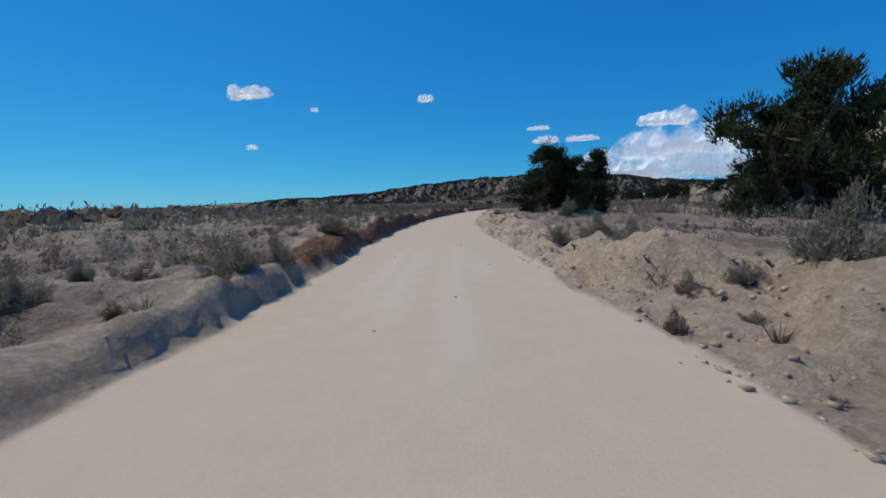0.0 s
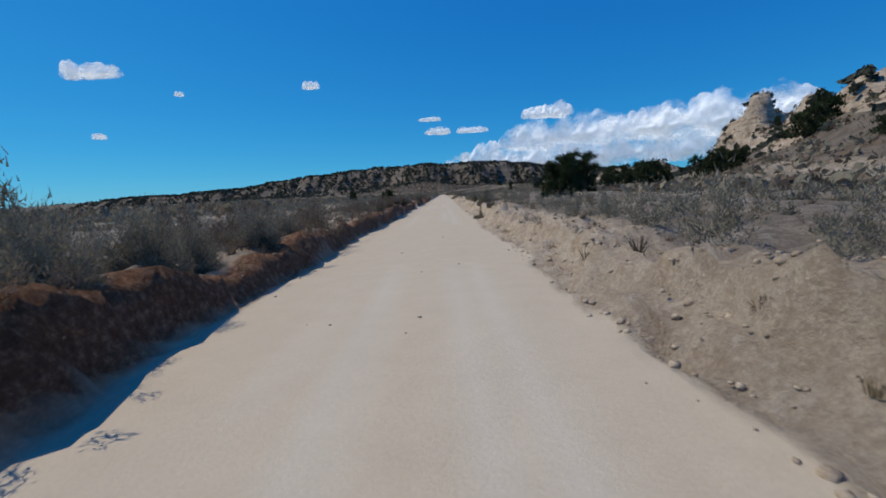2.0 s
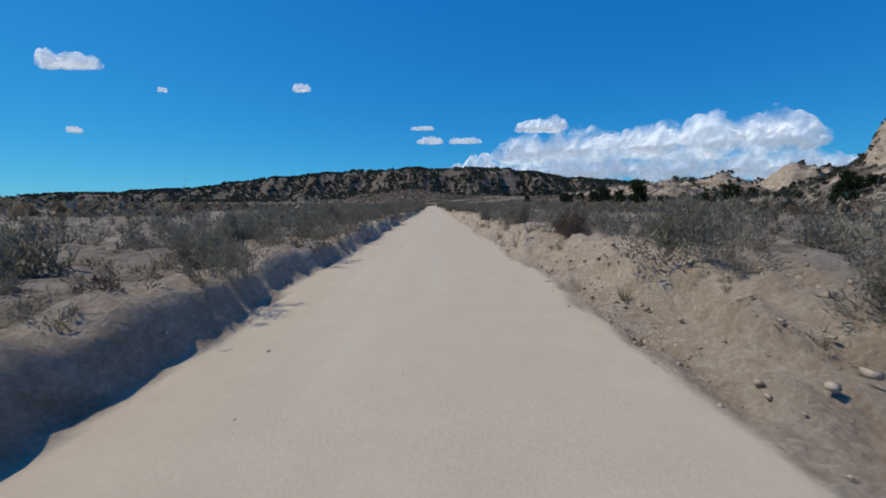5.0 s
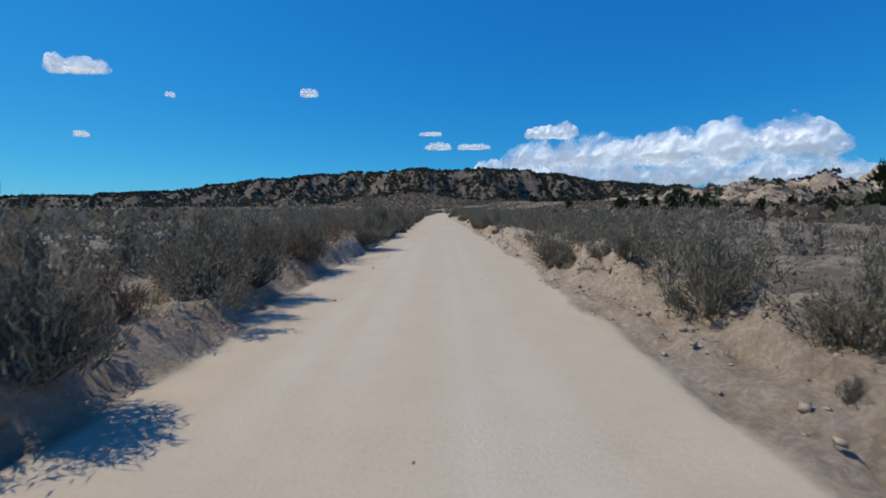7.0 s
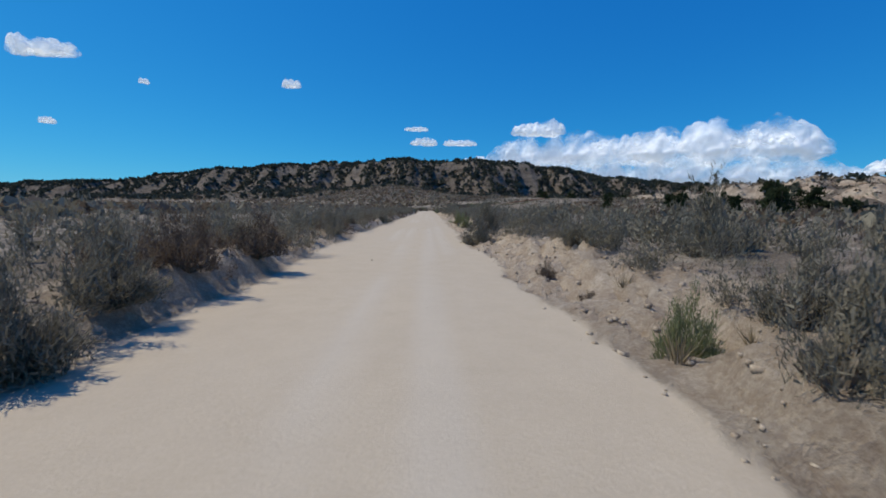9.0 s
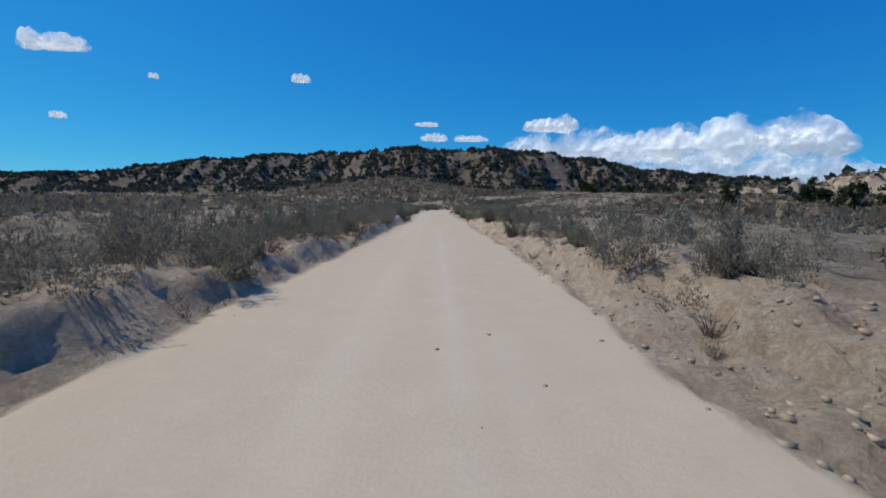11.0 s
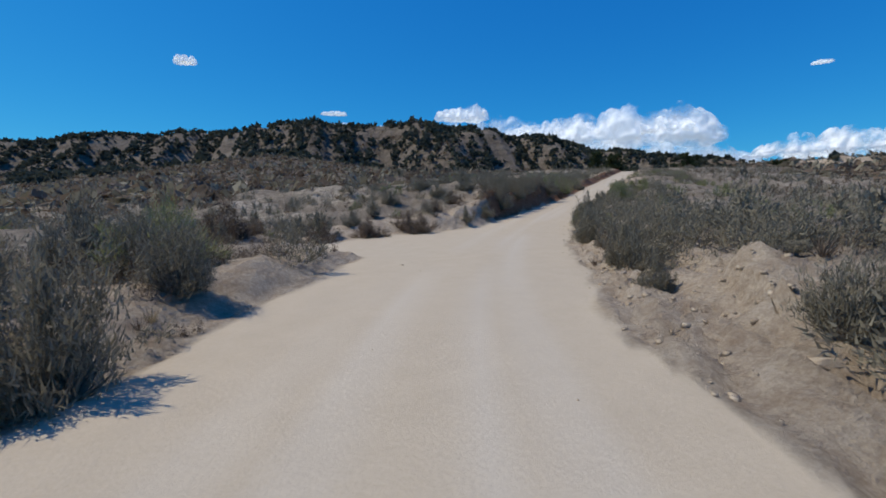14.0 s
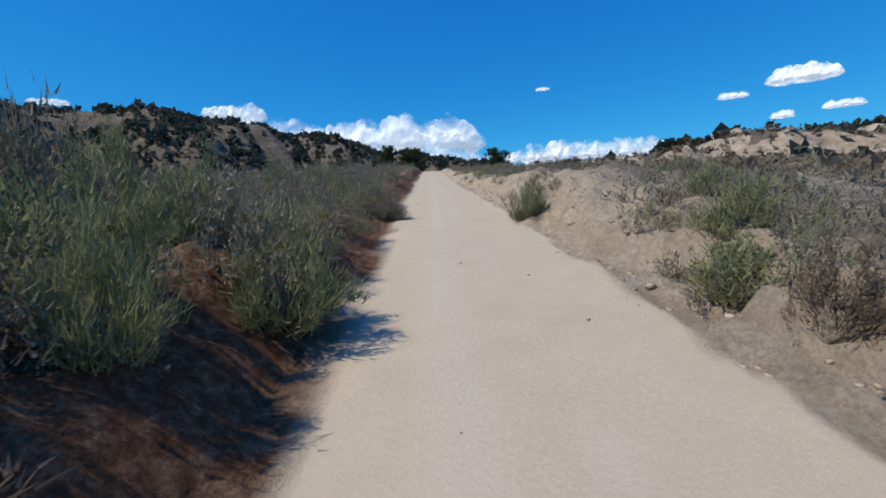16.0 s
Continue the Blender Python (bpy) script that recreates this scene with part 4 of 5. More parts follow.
def thicket(name, kind_seed, mat, count, s0, s1, d0, d1, hmin, hmax, upright, label, gap=0.75):
    """Close tall brush on one stretch of bank."""
    s, d = mass_rng.uniform(s0, s1, count), mass_rng.uniform(d0, d1, count)
    x, y, z = height_at(s, d)
    h = mass_rng.uniform(hmin, hmax, count)
    P = np.stack([x, y, z - 0.04, mass_rng.uniform(0, 6.28, count), h * mass_rng.uniform(.9, 1.4, count), h], -1)
    keep = (np.maximum(side(0, s) - d, d - side(1, s)) > gap) & bare(s, d) & ~((hmax > .8) & (s > 488) & (s < 501) & (d < 0) & (d > -4.2))
    P = P[keep]
    # fine leaves on the brush that the road passes closely, broad ones further off
    near = np.abs(np.array(d)[keep]) < 5.2
    for k in range(2):
        rng = np.random.default_rng(560 + kind_seed * 10 + k)
        if hmax > .8:
            fine, broad = plume_brush(rng, 44, 25, .060, .0072, upright, .055), plume_brush(rng, 24, 14, .11, .018, upright, .055)
        else:
            fine, broad = plume_brush(rng, 20, 14, .10, .0115, upright, .055), plume_brush(rng, 16, 8, .15, .022, upright, .055)
        scatter(name, *fine, mat, P[near][k::2], label, "shrubs")
        scatter(name, *broad, mat, P[~near][k::2], label, "shrubs")


# the overgrown banks past the bend, and the brush that lines the straight
thicket("tall_sagebrush_bank", 1, SAGE, 190, 491, 530, -7.5, -1.7, .8, 1.35, .8, "tall grey sagebrush crowding the shaded bank")
thicket("green_brush_bank", 2, GREEN, 80, 491, 528, -7.5, -1.7, .7, 1.2, 1.3, "green rabbitbrush crowding the bank")
thicket("tall_sagebrush_bank", 8, SAGE, 34, 503.5, 513, -4.8, -1.3, .7, 1.2, .8, "tall grey sagebrush crowding the shaded bank", 0.4)
thicket("green_brush_bank", 9, GREEN, 30, 503, 514, -4.4, -1.2, .6, 1.2, 1.3, "green rabbitbrush crowding the bank", 0.35)
thicket("bank_brush", 10, BROWN, 130, 486, 503, -3.4, -1.35, .3, .7, .5, "dry brown and grey brush on the road banks", 0.25)
thicket("bank_brush", 11, SAGE, 40, 484, 500, 2.3, 6, .5, 1.0, .7, "grey brush on the sandy bank", 0.4)
thicket("green_brush_flat", 3, GREEN, 130, 482, 545, 2.4, 9, .4, .85, 1.3, "green rabbitbrush on the sandy bank")
thicket("roadside_sagebrush", 4, SAGE, 260, 235, 350, -6.2, -2.5, .8, 1.5, .7, "grey sagebrush and brown brush lining the straight road", 0.3)
thicket("roadside_sagebrush", 5, SAGE, 400, 225, 485, 2.9, 7.5, .8, 1.6, .7, "grey sagebrush lining the straight road", 0.8)
thicket("roadside_sagebrush", 16, BROWN, 150, 3, 58, -9.0, -3.2, .3, .75, .5, "low brown brush lining the road", 0.5)
thicket("roadside_sagebrush", 6, BROWN, 230, 52, 165, -7.5, -3.0, .5, 1.25, .5, "brown brush lining the straight road", 0.6)
thicket("roadside_sagebrush", 7, SAGE, 380, 350, 482, -7.0, -2.4, .7, 1.5, .7, "grey sagebrush lining the straight road", 0.35)
thicket("roadside_sagebrush", 12, SAGE, 130, 50, 135, 3.0, 8, .5, 1.2, .7, "grey sagebrush lining the straight road", 0.7)
thicket("roadside_sagebrush", 22, SAGE, 190, 163, 240, -7.5, -2.5, .6, 1.4, .7, "grey sagebrush lining the straight road", 0.35)
thicket("roadside_sagebrush", 23, SAGE, 110, 165, 228, 3.0, 9.0, .4, 1.1, .7, "grey sagebrush lining the straight road", 0.8)
thicket("roadside_sagebrush", 29, SAGE, 90, 284, 352, 3.8, 9, 1.2, 1.9, .7, "tall grey sagebrush lining the straight road", 0.9)
thicket("roadside_sagebrush", 31, SAGE, 80, 424, 458, 3.0, 8.5, .7, 1.25, .7, "grey sagebrush lining the straight road", 0.65)
thicket("roadside_brush", 24, BROWN, 120, 350, 480, -5.0, -2.6, .5, 1.1, .5, "brown dry brush lining the straight road", 0.5)
thicket("roadside_brush", 13, BROWN, 130, 235, 350, -5.0, -2.8, .6, 1.3, .5, "brown dry brush lining the straight road", 0.5)
thicket("bank_brush", 17, BROWN, 560, 14, 172, -4.2, -2.55, .22, .65, .4, "dry brown brush hanging over the cut bank", 0.12)
thicket("bank_brush", 18, BROWN, 880, 152, 482, -4.2, -2.0, .25, .7, .5, "dry brown brush clinging to the bank", 0.08)
thicket("bank_brush", 30, SAGE, 380, 152, 482, -4.0, -2.1, .3, .75, .6, "grey brush clinging to the bank", 0.15)
thicket("bank_brush", 19, SAGE, 240, 40, 482, 2.3, 5.0, .18, .5, .6, "small grey brush on the crumbling bank", 0.45)
thicket("bank_brush", 20, SAGE, 130, 466, 522, -15, -3.6, .45, 1.0, .7, "grey brush on the flat inside the bend", 0.5)
thicket("bank_brush", 21, GREEN, 50, 466, 522, -15, -3.6, .45, 0.9, 1.2, "green brush on the flat inside the bend", 0.5)
thicket("green_brush_flat", 25, GREEN, 46, 492, 506, 2.5, 5.5, .4, .7, 1.2, "green rabbitbrush on the sandy bank", 0.4)
thicket("bank_brush", 26, SAGE, 50, 490, 508, 2.4, 6.5, .4, .75, .7, "grey brush on the sandy bank", 0.4)
thicket("bank_brush", 14, SAGE, 110, 508, 560, -7, -1.6, .7, 1.4, .8, "grey sagebrush lining the narrow track", 0.6)
thicket("bank_brush", 15, SAGE, 120, 510, 570, 2.6, 9, .5, 1.0, .8, "grey sagebrush lining the narrow track", 0.6)
thicket("bank_brush", 28, SAGE, 70, 488, 503, -3.2, -1.4, .4, .8, .7, "grey brush hanging over the shaded cut", 0.2)
thicket("bank_brush", 27, SAGE, 42, 472, 502, 3.0, 5.6, .9, 1.3, .7, "grey brush crowding the inside of the bend", 0.35)
for s, d, h, w in ((476.0, 2.9, 1.0, 1.3), (478.0, 3.2, 1.1, 1.3), (480.4, 2.6, 1.2, 1.3), (482.2, 2.5, 1.25, 1.4), (483.8, 2.6, 1.35, 1.4), (485.4, 2.5, 1.3, 1.3), (487.0, 2.6, 1.35, 1.4), (488.8, 2.6, 1.25, 1.3), (490.6, 2.6, 1.2, 1.3), (492.8, 2.9, 1.15, 1.3)):
    x, y = xy_at(s, d)
    plant("sagebrush", float(x), float(y), float(ground(s, d)[0]) - 0.03, h, w)
for s, d, h, w in ((487.5, -4.4, .9, 1.3), (488.8, -3.4, 1.0, 1.4), (490.2, -4.2, 1.1, 1.4), (491.6, -3.3, 1.1, 1.4), (488.4, -5.6, 1.0, 1.4), (491.0, -5.4, 1.1, 1.5), (486.0, -6.0, .9, 1.3), (493.0, -5.0, 1.2, 1.5), (115.0, -3.4, .8, 1.1), (116.2, -3.3, .9, 1.2), (117.2, -3.2, .95, 1.2), (285.4, -2.75, 1.2, 1.2), (286.2, -2.65, 1.15, 1.2), (287.0, -2.6, 1.05, 1.2), (288.2, -2.65, .9, 1.1), (470.6, -3.3, 1.1, 1.3), (471.4, -4.4, 1.3, 1.5), (472.8, -3.4, 1.1, 1.4), (473.6, -4.5, 1.2, 1.4), (489.5, -1.8, 1.45, 1.5), (490.9, -2.2, 1.4, 1.5), (492.2, -1.6, 1.15, 1.4), (493.6, -1.6, 1.0, 1.3), (414.6, -2.7, 1.3, 1.4), (415.6, -3.4, 1.45, 1.5), (416.8, -2.8, 1.25, 1.4), (418.2, -3.2, 1.3, 1.5), (420.0, -3.1, 1.15, 1.4), (422.5, -3.3, 1.0, 1.3), (248.4, -2.55, 1.2, 1.2), (249.3, -2.6, 1.3, 1.3), (250.3, -2.65, 1.25, 1.2), (251.4, -2.75, 1.1, 1.2), (78.4, -3.9, .9, 1.3), (79.6, -3.5, .95, 1.3), (80.9, -3.4, 1.0, 1.4), (82.3, -3.7, 1.05, 1.4), (83.8, -3.4, .9, 1.3), (85.6, -3.6, .9, 1.3), (502.2, -2.0, .9, 1.1), (502.6, -2.8, 1.4, 1.3), (503.0, -3.6, 1.5, 1.4), (501.6, -3.0, 1.2, 1.2), (501.9, -1.7, .6, .8)):
    x, y = xy_at(s, d)
    plant("tall_sagebrush", float(x), float(y), float(ground(s, d)[0]) - 0.03, h, w)
for s, d, h, w in ((481.6, -4.6, 1.0, 1.4), (483.4, -3.9, 1.05, 1.4), (485.4, -3.7, .95, 1.3), (487.2, -3.4, .9, 1.2), (480.0, -5.4, .9, 1.3), (478.2, -6.4, .9, 1.3)):
    x, y = xy_at(s, d)
    plant("dry_shrub", float(x), float(y), float(ground(s, d)[0]) - 0.03, h, w)
for s, d, h, w in ((496.5, 2.9, .85, 1.3), (498.0, 3.5, 1.0, 1.5), (499.6, 2.9, .85, 1.4), (501.2, 3.4, .85, 1.4), (502.4, 4.6, .85, 1.4), (505.6, 3.4, .75, 1.5), (507.4, 4.4, .75, 1.3), (494.6, 3.6, 1.2, 1.3)):
    x, y = xy_at(s, d)
    plant("rabbitbrush", float(x), float(y), float(ground(s, d)[0]) - 0.03, h, w)
for s, d, h, w in ((250.6, -3.3, 1.15, 1.5), (251.8, -3.6, 1.2, 1.5), (253.2, -3.4, 1.1, 1.4), (252.4, -4.8, 1.2, 1.5), (250.0, -4.4, 1.15, 1.5), (494.3, -2.9, 1.15, 1.4), (495.5, -3.1, 1.2, 1.4), (497.2, -2.7, 1.15, 1.4), (499, -2.8, 1.05, 1.3), (496.4, -2.2, 1.0, 1.2), (494.9, -4.0, 1.2, 1.5), (496.3, -3.8, 1.15, 1.4), (493.2, -2.5, .8, 1.1),
                   (287.2, -3.0, 1.85, 1.3), (287.9, -3.7, 1.95, 1.5), (286.5, -3.4, 1.5, 1.2), (293.0, 3.6, 1.6, .9)):
    x, y = xy_at(s, d)
    plant("tall_sagebrush", float(x), float(y), float(ground(s, d)[0]) - 0.03, h, w)

# the brush goes on along the stretches between
row_rng = np.random.default_rng(71)
for s0, s1 in ((153, 247), (353, 413)):
    for s in np.arange(s0, s1, 3.6):
        for way in (-1, 1):
            kind = ("sagebrush", "sagebrush", "dry_shrub")[int(row_rng.integers(3))]
            at, d, h = s + row_rng.uniform(-1.4, 1.4), way * row_rng.uniform(2.9, 4.4), row_rng.uniform(.7, 1.2)
            x, y = xy_at(at, d)
            plant(kind, float(x), float(y), float(ground(at, d)[0]) - 0.03, h, h * row_rng.uniform(1.0, 1.3))

for k in range(14):
    s, d, h = 492.2 + 0.6 * k, -1.9 - 0.85 * (k % 3), (.8, 1.05, .95, 1.1)[k % 4]
    x, y = xy_at(s, d)
    plant("tall_sagebrush", float(x), float(y), float(ground(s, d)[0]) - 0.03, h, 1.1 * h)

# junipers: metres along the road, metres to its right, height, width, shape
NEAR_TREES = [(21.7, 17.5, 7.4, 8.6, 0), (29, 22, 6.5, 7, 1), (33.1, 6.8, 4.9, 6.4, 3), (39, 11.5, 3.0, 3.6, 2), (49, 13.4, 6.4, 5.6, 4), (50.5, 8.6, 4.7, 3.9, 0), (72, 10.4, 4.4, 3.4, 2),
              (70, 13.5, 3.8, 2.8, 4), (105, 8.0, 2.85, 2.7, 1), (135, 19, 5.7, 5.3, 0), (156, 21.5, 5.4, 4.4, 3), (142.7, -8.1, 1.9, 1.5, 1), (169, -12.4, 2.1, 2.0, 4), (172, -20, 2.5, 2.0, 1)]
FAR_TREES = [(229, 62, 8, 9, 0), (216, 66, 8.5, 8, 3), (225, 50, 6.5, 6, 2), (240, 70, 7, 8, 4), (329, 68, 8.6, 7, 1), (205, 55, 5, 6, 3), (190, 45, 4, 5, 0), (180, 40, 4.4, 5, 2)]
for s, d, h, w, k in NEAR_TREES + [(*q[:4], 5 + q[4] % 3) for q in FAR_TREES]:
    x, y = xy_at(s, d)
    z = ground(s, d)[0] if abs(d) < 21 else land(x, y)
    juniper(float(x), float(y), float(z) - 0.05, h, w, k)
tree_rng = np.random.default_rng(5)
for _ in range(42):
    x, y = tree_rng.uniform(45, 150), tree_rng.uniform(120, 640)
    juniper(x, y, float(land(x, y)) - 0.1, tree_rng.uniform(3, 6), tree_rng.uniform(3.5, 6.5), 5 + int(tree_rng.integers(3)))
for x, y, h, w in ((50, 203, 8, 9), (57, 208, 7, 8), (68, 204, 8, 10), (77, 209, 8, 8), (94, 200, 9, 12), (105, 206, 9, 10), (86, 216, 7, 8), (112, 190, 9, 9), (85, 440, 8, 9), (97, 455, 9, 10), (105, 452, 7, 8), (75, 470, 6, 7)):
    juniper(x, y, float(land(x, y)) - 0.1, h, w, 7)


def dead_tree(name, label, s, d, height, seed):
    """Bare grey limbs that fork three times."""
    rng = np.random.default_rng(seed)
    V, F = [], []

    def fork(p, way, length, r, depth):
        q = p + way * length
        limb(V, F, p, q, r, r * 0.65, 4)
        if depth:
            for _ in range(3):
                w = way + rng.normal(0, 0.55, 3) + np.array([0, 0, 0.15])
                fork(q, w / np.linalg.norm(w), length * rng.uniform(.55, .8), r * 0.6, depth - 1)

    for _ in range(3):
        w = np.array([rng.normal(0, .45), rng.normal(0, .45), 1.0])
        fork(np.array([0, 0, -0.05]), w / np.linalg.norm(w), height * 0.36, height * 0.022, 4)
    x, y = xy_at(s, d)
    ob = tagged(new(name, mesh_of(name, V, F, TWIG)), label, "dead tree")
    ob.matrix_basis = pose(float(x), float(y), float(ground(s, d)[0]) - 0.03, 0, 0, seed * 40)


dead_tree("dead_tree", "bare grey dead tree among junipers", 138, 17.5, 3.8, 1)
dead_tree("dead_shrub", "bare grey dead shrub on the shaded bank", 497.0, -1.75, 0.9, 2)
dead_tree("dead_shrub", "broken grey dead branches on the sandy bank", 506, 3.9, 0.9, 3)
dead_tree("dead_shrub", "bare grey shrub limbs rising through the sagebrush", 344.5, 2.1, 1.15, 5)
dead_tree("dead_shrub", "bare grey shrub limbs rising through the sagebrush", 347.8, 2.9, 1.3, 6)
dead_tree("dead_shrub", "bare grey dead shrub on the grassy flat", 163, 6.2, 1.0, 4)

# tufts of dry grass on the flats and banks
tuft_s, tuft_d = random_sites(mass_rng, 4200, -10, END, 1.8, 13, 1.5)
tuft_x, tuft_y, tuft_z = height_at(tuft_s, tuft_d)
tuft_u = np.maximum(side(0, tuft_s) - tuft_d, tuft_d - side(1, tuft_s))
tuft_h = mass_rng.uniform(.12, .38, 4200)
tuft_p = np.stack([tuft_x, tuft_y, tuft_z, mass_rng.uniform(0, 6.28, 4200), tuft_h * 1.1, tuft_h], -1)[tuft_u > 0.35]
for k, mat in enumerate((STRAW, BROWN, STRAW)):
    V, F = tuft_mesh(800 + k, mat, 34)
    scatter("dry_grass", V, F, mat, tuft_p[k::3], "tufts of dry straw-coloured grass on sandy ground", "grass")


flat_s, flat_d = mass_rng.uniform(135, 200, 2200), mass_rng.uniform(5, 46, 2200)
flat_x, flat_y, flat_z = height_at(flat_s, flat_d)
flat_h = mass_rng.uniform(.15, .35, 2200)
V, F = tuft_mesh(820, STRAW, 16)
scatter("grass_flat", V, F, STRAW, np.stack([flat_x, flat_y, flat_z, mass_rng.uniform(0, 6.28, 2200), flat_h * 2.2, flat_h], -1), "pale dry grass covering a flat beside the road", "grass")


def pebble(seed, sub=1):
    bm = bmesh.new()
    bmesh.ops.create_icosphere(bm, subdivisions=max(1, sub), radius=1.0) if sub else bmesh.ops.create_cube(bm, size=1.5)
    rng = np.random.default_rng(seed)
    for v in bm.verts:
        v.co *= float(rng.uniform(.65, 1.2))
        v.co.z *= 0.7
    bm.verts.ensure_lookup_table()
    V, F = [tuple(v.co) for v in bm.verts], [tuple(v.index for v in f.verts) for f in bm.faces]
    bm.free()
    return V, F


def clods(name, count, u0, u1, rmin, rmax, label, right_share, power=2.2):
    """Loose lumps of earth along the foot of the banks."""
    s = mass_rng.uniform(-8, S[-1] + 30, count)
    u = u0 + (u1 - u0) * mass_rng.uniform(size=count)
    d = np.where(mass_rng.uniform(size=count) < right_share, side(1, s) + u, side(0, s) - u)
    keep = fbm(s / 2.5, d * 0, 120, 3) > -0.35
    x, y = xy_at(s, d)
    z = ground(s, d)[0]
    r = rmin + (rmax - rmin) * mass_rng.uniform(size=count) ** power
    P = np.stack([x, y, z + 0.05 * r, mass_rng.uniform(0, 6.28, count), r, r], -1)[keep]
    for k in range(3):
        V, F = pebble(600 + k, 1 if rmax < 0.02 else 0)
        scatter(name, V, F, STONE, P[k::3], label, "stones")


clods("earth_clods", 11000, -0.2, 2.2, .010, .034, "crumbled clods of dry earth on the banks", 0.65)
clods("bank_rubble", 21000, 0.0, 2.2, .012, .048, "broken clods of pale earth strewn on the bank", 0.93, 2.6)
clods("road_pebbles", 700, -3.6, -0.1, .008, .03, "small pebbles lying on the dirt road", 0.5)


def rock(s, d, r, seed):
    """A rough weathered block of sandstone half sunk in the bank."""
    rng = np.random.default_rng(seed)
    bm = bmesh.new()
    bmesh.ops.create_icosphere(bm, subdivisions=3, radius=1.0)
    cuts = rng.normal(size=(9, 3))
    cuts /= np.linalg.norm(cuts, axis=1)[:, None]
    for v in bm.verts:
        p = np.array(v.co)
        for c in cuts:
            over = p @ c - 0.72
            if over > 0:
                p = p - c * over
        v.co = Vector(p) * (1 + 0.06 * noise.noise(v.co * 3 + Vector((seed, 0, 0))))
        v.co.z *= 0.62
    me = bpy.data.meshes.new("rock")
    bm.to_mesh(me)
    bm.free()
    me.materials.append(STONE)
    x, y = xy_at(s, d)
    ob = tagged(new("rock", me), "weathered tan sandstone rock half buried in the bank", "rock", "rocks on the banks")
    ob.matrix_basis = Matrix.LocRotScale((float(x), float(y), float(ground(s, d)[0]) - 0.25 * r), Euler((0, 0, seed)), (r, r * 0.8, r))


for k, (s, d, r) in enumerate(((461.1, -3.2, .12), (461.4, -3.0, .09), (460.5, -3.1, .17), (494.6, -1.22, .15), (485.4, -2.4, .14), (98.6, -2.9, .15), (433.5, -2.8, .18),
                               (59.4, 2.2, .09), (502.9, 2.8, .11), (471.2, 2.6, .12), (463.5, -3.2, .1), (508.5, 2.6, .12), (120, 2.4, .1), (288, 2.8, .09), (333, -3.3, .1))):
    rock(s, d, r, k)


def stick():
    V, F = [], []
    p = np.array([-0.14, 0, 0.015])
    rng = np.random.default_rng(9)
    for k in range(5):
        q = p + np.array([0.058, rng.normal(0, .014), rng.normal(0, .008)])
        limb(V, F, p, q, 0.009, 0.007, 5)
        p = q
    s = 250.35
    x, y = xy_at(s, 0.12)
    tagged(new("stick", mesh_of("stick", V, F, BARK)), "dry broken stick lying on the dirt road", "stick").matrix_basis = pose(float(x), float(y), float(ground(s, 0.12)[0]) + 0.01, 0, 0, 10)


stick()


def hill_trees():
    rng = np.random.default_rng(31)
    n = 34000
    x, y = rng.uniform(-620, 470, n), rng.uniform(625, 900, n)
    z, zs = land(x, y), land(x, y - 9)
    face = (z - zs) / 9
    ok = (z > 4) & (0.8 * fbm(x / 9, y / 70, 12, 4) + 0.6 * fbm(x / 11, y / 14, 66, 3) * 1.4 + 0.5 * rng.normal(0, .25, n) + 0.35 * (face < 0.18) * (z > 20) > -0.16) & ((face > 0.16) | (z > 18) | (rng.uniform(size=n) < 0.25))
    x2, y2 = rng.uniform(90, 420, 5500), rng.uniform(120, 660, 5500)
    z2 = land(x2, y2)
    ok2 = (z2 > 2) & (fbm(x2 / 25, y2 / 25, 67, 3) > -0.1) & ~((y2 > 450) & (y2 < 590) & (x2 < 165) & (rng.uniform(size=5500) < 0.8))
    x3, y3 = rng.uniform(-1300, -110, 8000), rng.uniform(150, 1300, 8000)
    ok3 = (x3 < -160 - 0.15 * y3) & (fbm(x3 / 80, y3 / 80, 68, 3) > -0.1)
    x4, y4 = rng.uniform(60, 900, 5000), rng.uniform(680, 1300, 5000)
    ok4 = fbm(x4 / 80, y4 / 80, 69, 3) > -0.25
    x, y, z = np.concatenate([x[ok], x2[ok2], x3[ok3], x4[ok4]]), np.concatenate([y[ok], y2[ok2], y3[ok3], y4[ok4]]), np.concatenate([z[ok], z2[ok2], land(x3, y3)[ok3], land(x4, y4)[ok4]])
    h = rng.uniform(2.0, 4.8, len(x))
    P = np.stack([x, y, z - 0.2, rng.uniform(0, 6.28, len(x)), h * rng.uniform(.9, 1.3, len(x)), h], -1)
    for k in range(3):
        V, F = loose_brush(900 + k, 0, .35, .10, .5, 4, .38)
        scatter("juniper_woodland", V, F, WOODS, P[k::3], "dark junipers dotting the mesa slopes", "trees")


hill_trees()


# ---- clouds ----
def scallop(v):
    """A row of rounded heads."""
    q = v - np.floor(v)
    return np.sqrt(np.maximum(0, 1 - (2 * q - 1) ** 2))


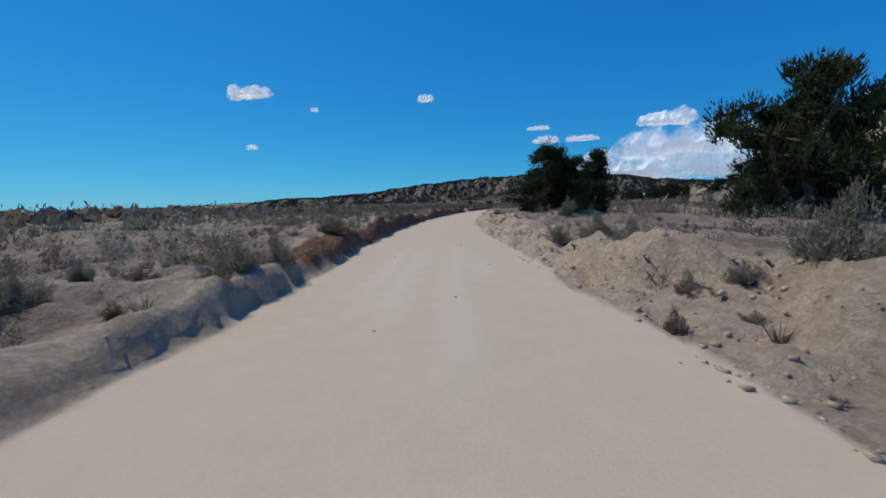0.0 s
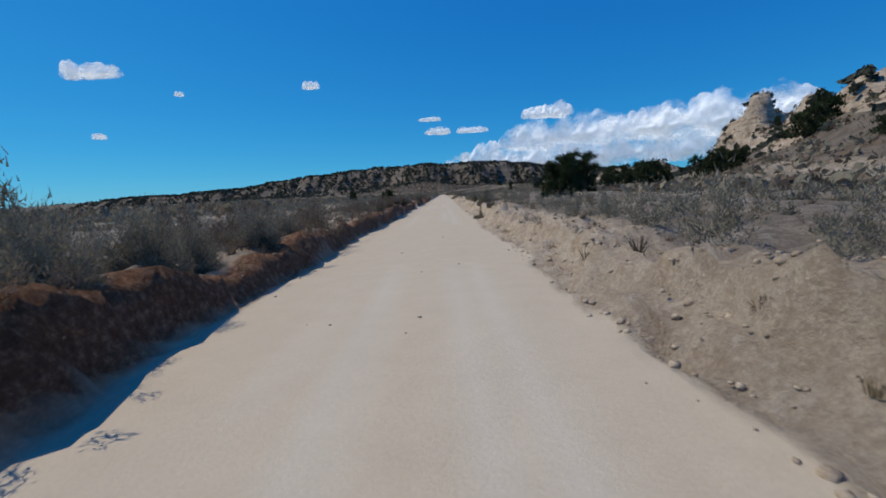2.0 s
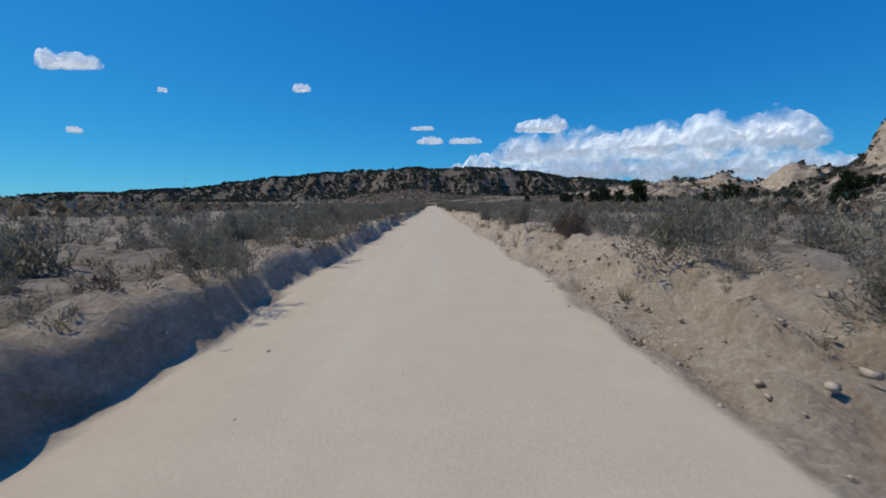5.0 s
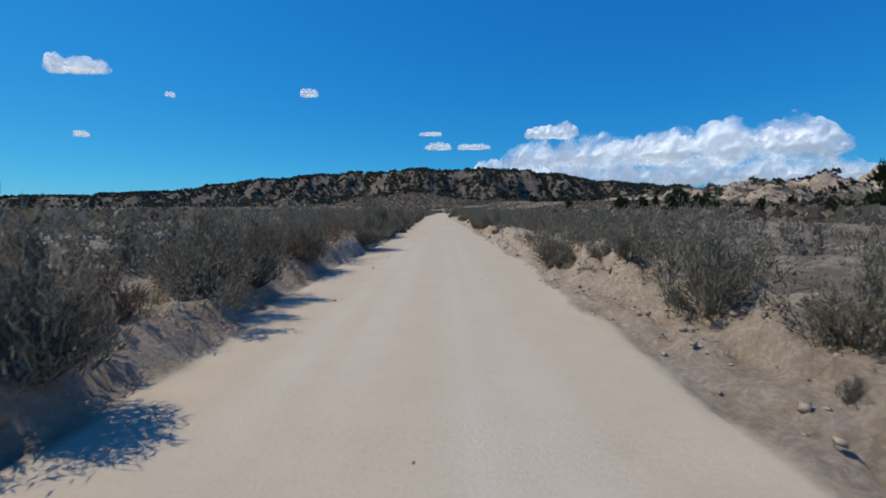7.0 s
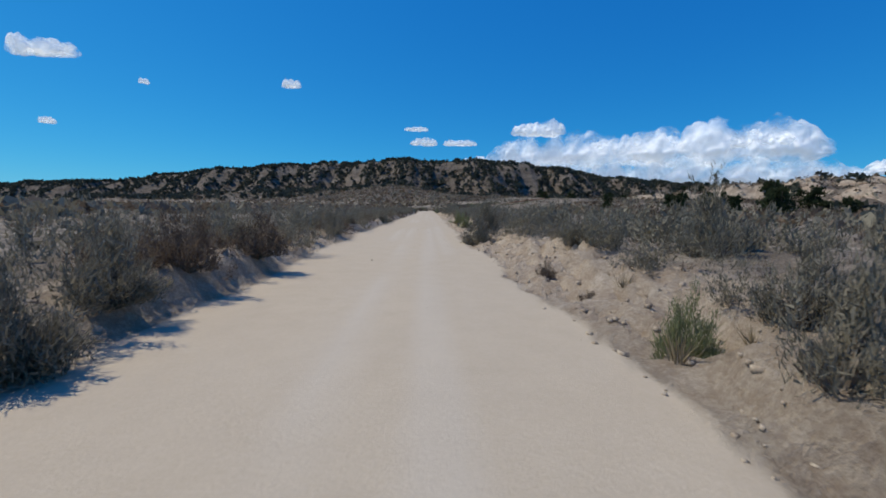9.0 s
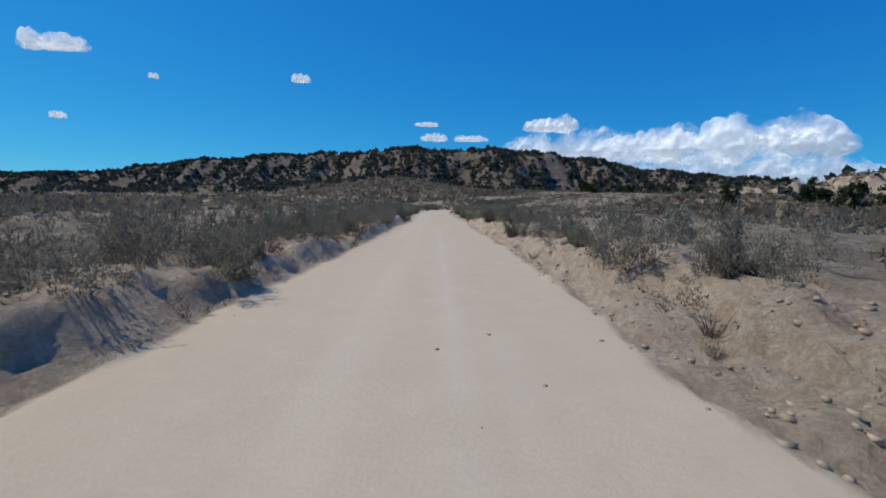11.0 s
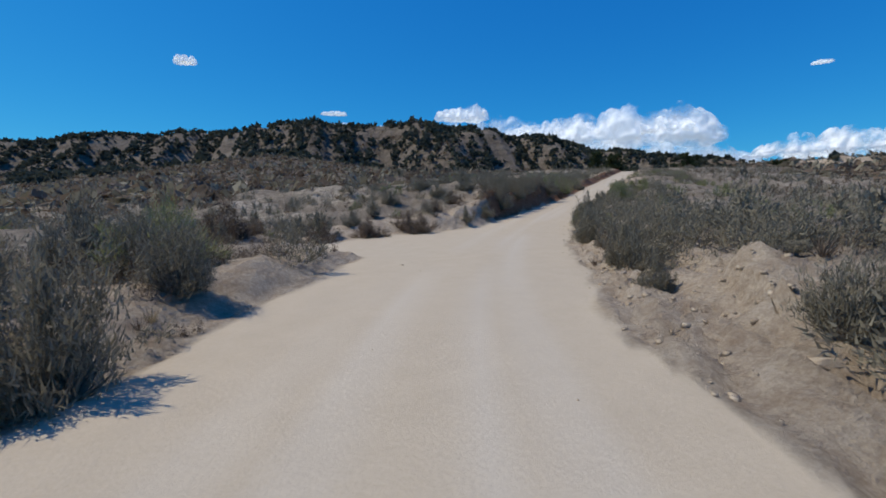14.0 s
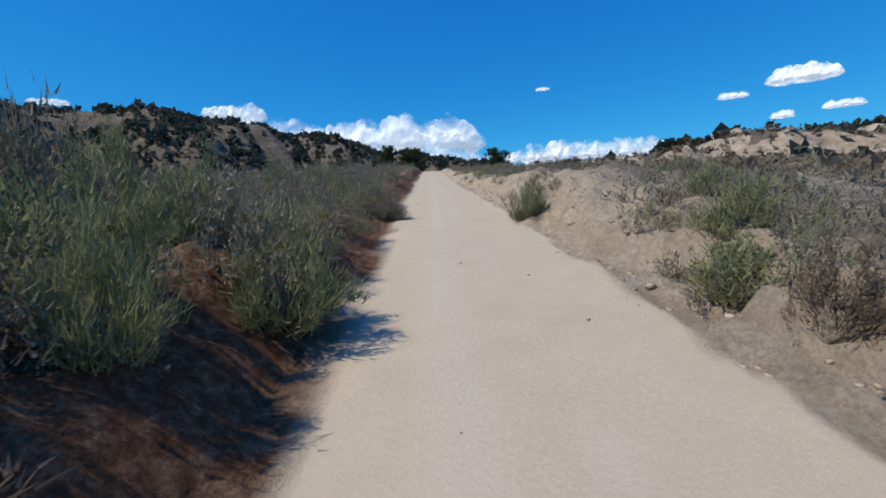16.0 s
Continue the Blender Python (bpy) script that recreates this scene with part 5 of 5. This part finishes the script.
def cloud(az, el, wide, tall, seed, lean=0.0):
    """A fair-weather cloud: a level base under a heaped top, swelling between a front and a back skin. Bearings and sizes in degrees, four and a half kilometres off."""
    dist = 4500
    W, H = dist * radians(wide) * 1.25, dist * radians(tall) * (1.5 if wide > 12 else 1.3)
    c, r = max(40, min(260, int(W / H * 18))), 26
    u, v = np.meshgrid(np.linspace(-1, 1, c), np.linspace(0, 1, r), indexing="ij")
    crest = (1 - np.abs(u) ** 7) * (0.50 + 0.30 * scallop(u * W / H * 0.42 + seed * 0.37) + 0.20 * scallop(u * W / H * 1.05 + seed * 0.71) + 0.08 * scallop(u * W / H * 2.6 + seed))
    crest = np.clip(crest * (0.92 + 0.30 * fbm(u * W / H * 0.5, u * 0 + 3, seed + 9, 2)), 0.06, 1.2)
    z = (v - 0.25) * crest * H
    e = np.minimum(np.minimum(v * 2.6, (1 - v) * 1.2), (1 - np.abs(u)) * W / H * 0.55)
    e = np.clip(e, 0, 1)
    lump = fbm(u * W / H * 3, v * 3, seed + 50, 4)
    thick = H * np.sqrt(e) * (0.35 + 0.25 * lump)
    V, F, E = [], [], []
    for sg in (-1, 1):
        V.append(np.stack([u * W * 0.5, sg * thick, z], -1).reshape(-1, 3))
        E.append(e.ravel())
        k = (np.arange(c - 1)[:, None] * r + np.arange(r - 1)).ravel() + (c * r if sg > 0 else 0)
        F.append(np.stack([k, k + r, k + r + 1, k + 1], 1)[:, ::-1 * sg] if sg > 0 else np.stack([k, k + r, k + r + 1, k + 1], 1))
    V, F, E = np.concatenate(V), np.concatenate(F), np.concatenate(E)
    me = bpy.data.meshes.new("cloud")
    me.from_pydata(V.tolist(), [], F.tolist())
    me.attributes.new("edge", "FLOAT", "POINT").data.foreach_set("value", (E * (0.75 if wide > 12 else 1.15) - (0.2 if wide > 12 else 0.1)).astype(np.float32))
    me.attributes.new("puff", "FLOAT_VECTOR", "POINT").data.foreach_set("vector", (V / H + seed * 7.3).astype(np.float32).ravel())
    bm = bmesh.new()
    bm.from_mesh(me)
    bmesh.ops.remove_doubles(bm, verts=bm.verts, dist=0.01)
    bm.to_mesh(me)
    bm.free()
    me.polygons.foreach_set("use_smooth", np.ones(len(me.polygons), bool))
    me.materials.append(CLOUD)
    a, e = radians(az), radians(el)
    ob = tagged(new("cloud", me), "small white fair-weather cloud in a blue sky" if wide < 12 else "long bank of white cumulus low in the sky", "cloud", "clouds in the sky")
    ob.matrix_basis = pose(0 + dist * math.sin(a) * math.cos(e), 300 + dist * math.cos(a) * math.cos(e), dist * math.sin(e), 0, lean, -az)


SMALL_CLOUDS = [(-39.8, 13.9, 4.3, 1.7, 1, -8.0), (-17.0, 14.2, 1.8, 1.0, 2, -4.0), (-32.1, 12.6, 0.8, 0.5, 3), (-40.0, 7.6, 1.2, 0.6, 4), (-1.5, 9.9, 2.6, 0.5, 5), (-0.5, 8.2, 2.9, 0.8, 6), (4.3, 8.2, 3.6, 0.7, 7), (14.4, 9.6, 5.6, 1.6, 8), (77.0, 10.0, 4.8, 1.5, 11), (71.3, 9.1, 2.4, 0.6, 12), (75.6, 6.6, 1.7, 0.7, 13), (80.2, 7.0, 2.6, 0.7, 15), (51.3, 12.2, 1.4, 0.35, 16)]
CLOUD_BANKS = [(26.3, 6.3, 31.0, 3.7, 9), (23.0, 3.5, 42.0, 3.0, 10), (30.5, 7.2, 18.0, 1.8, 14), (56.0, 4.0, 16.0, 2.0, 17)]
for spec in SMALL_CLOUDS + CLOUD_BANKS:
    cloud(*spec)

lay_growth()
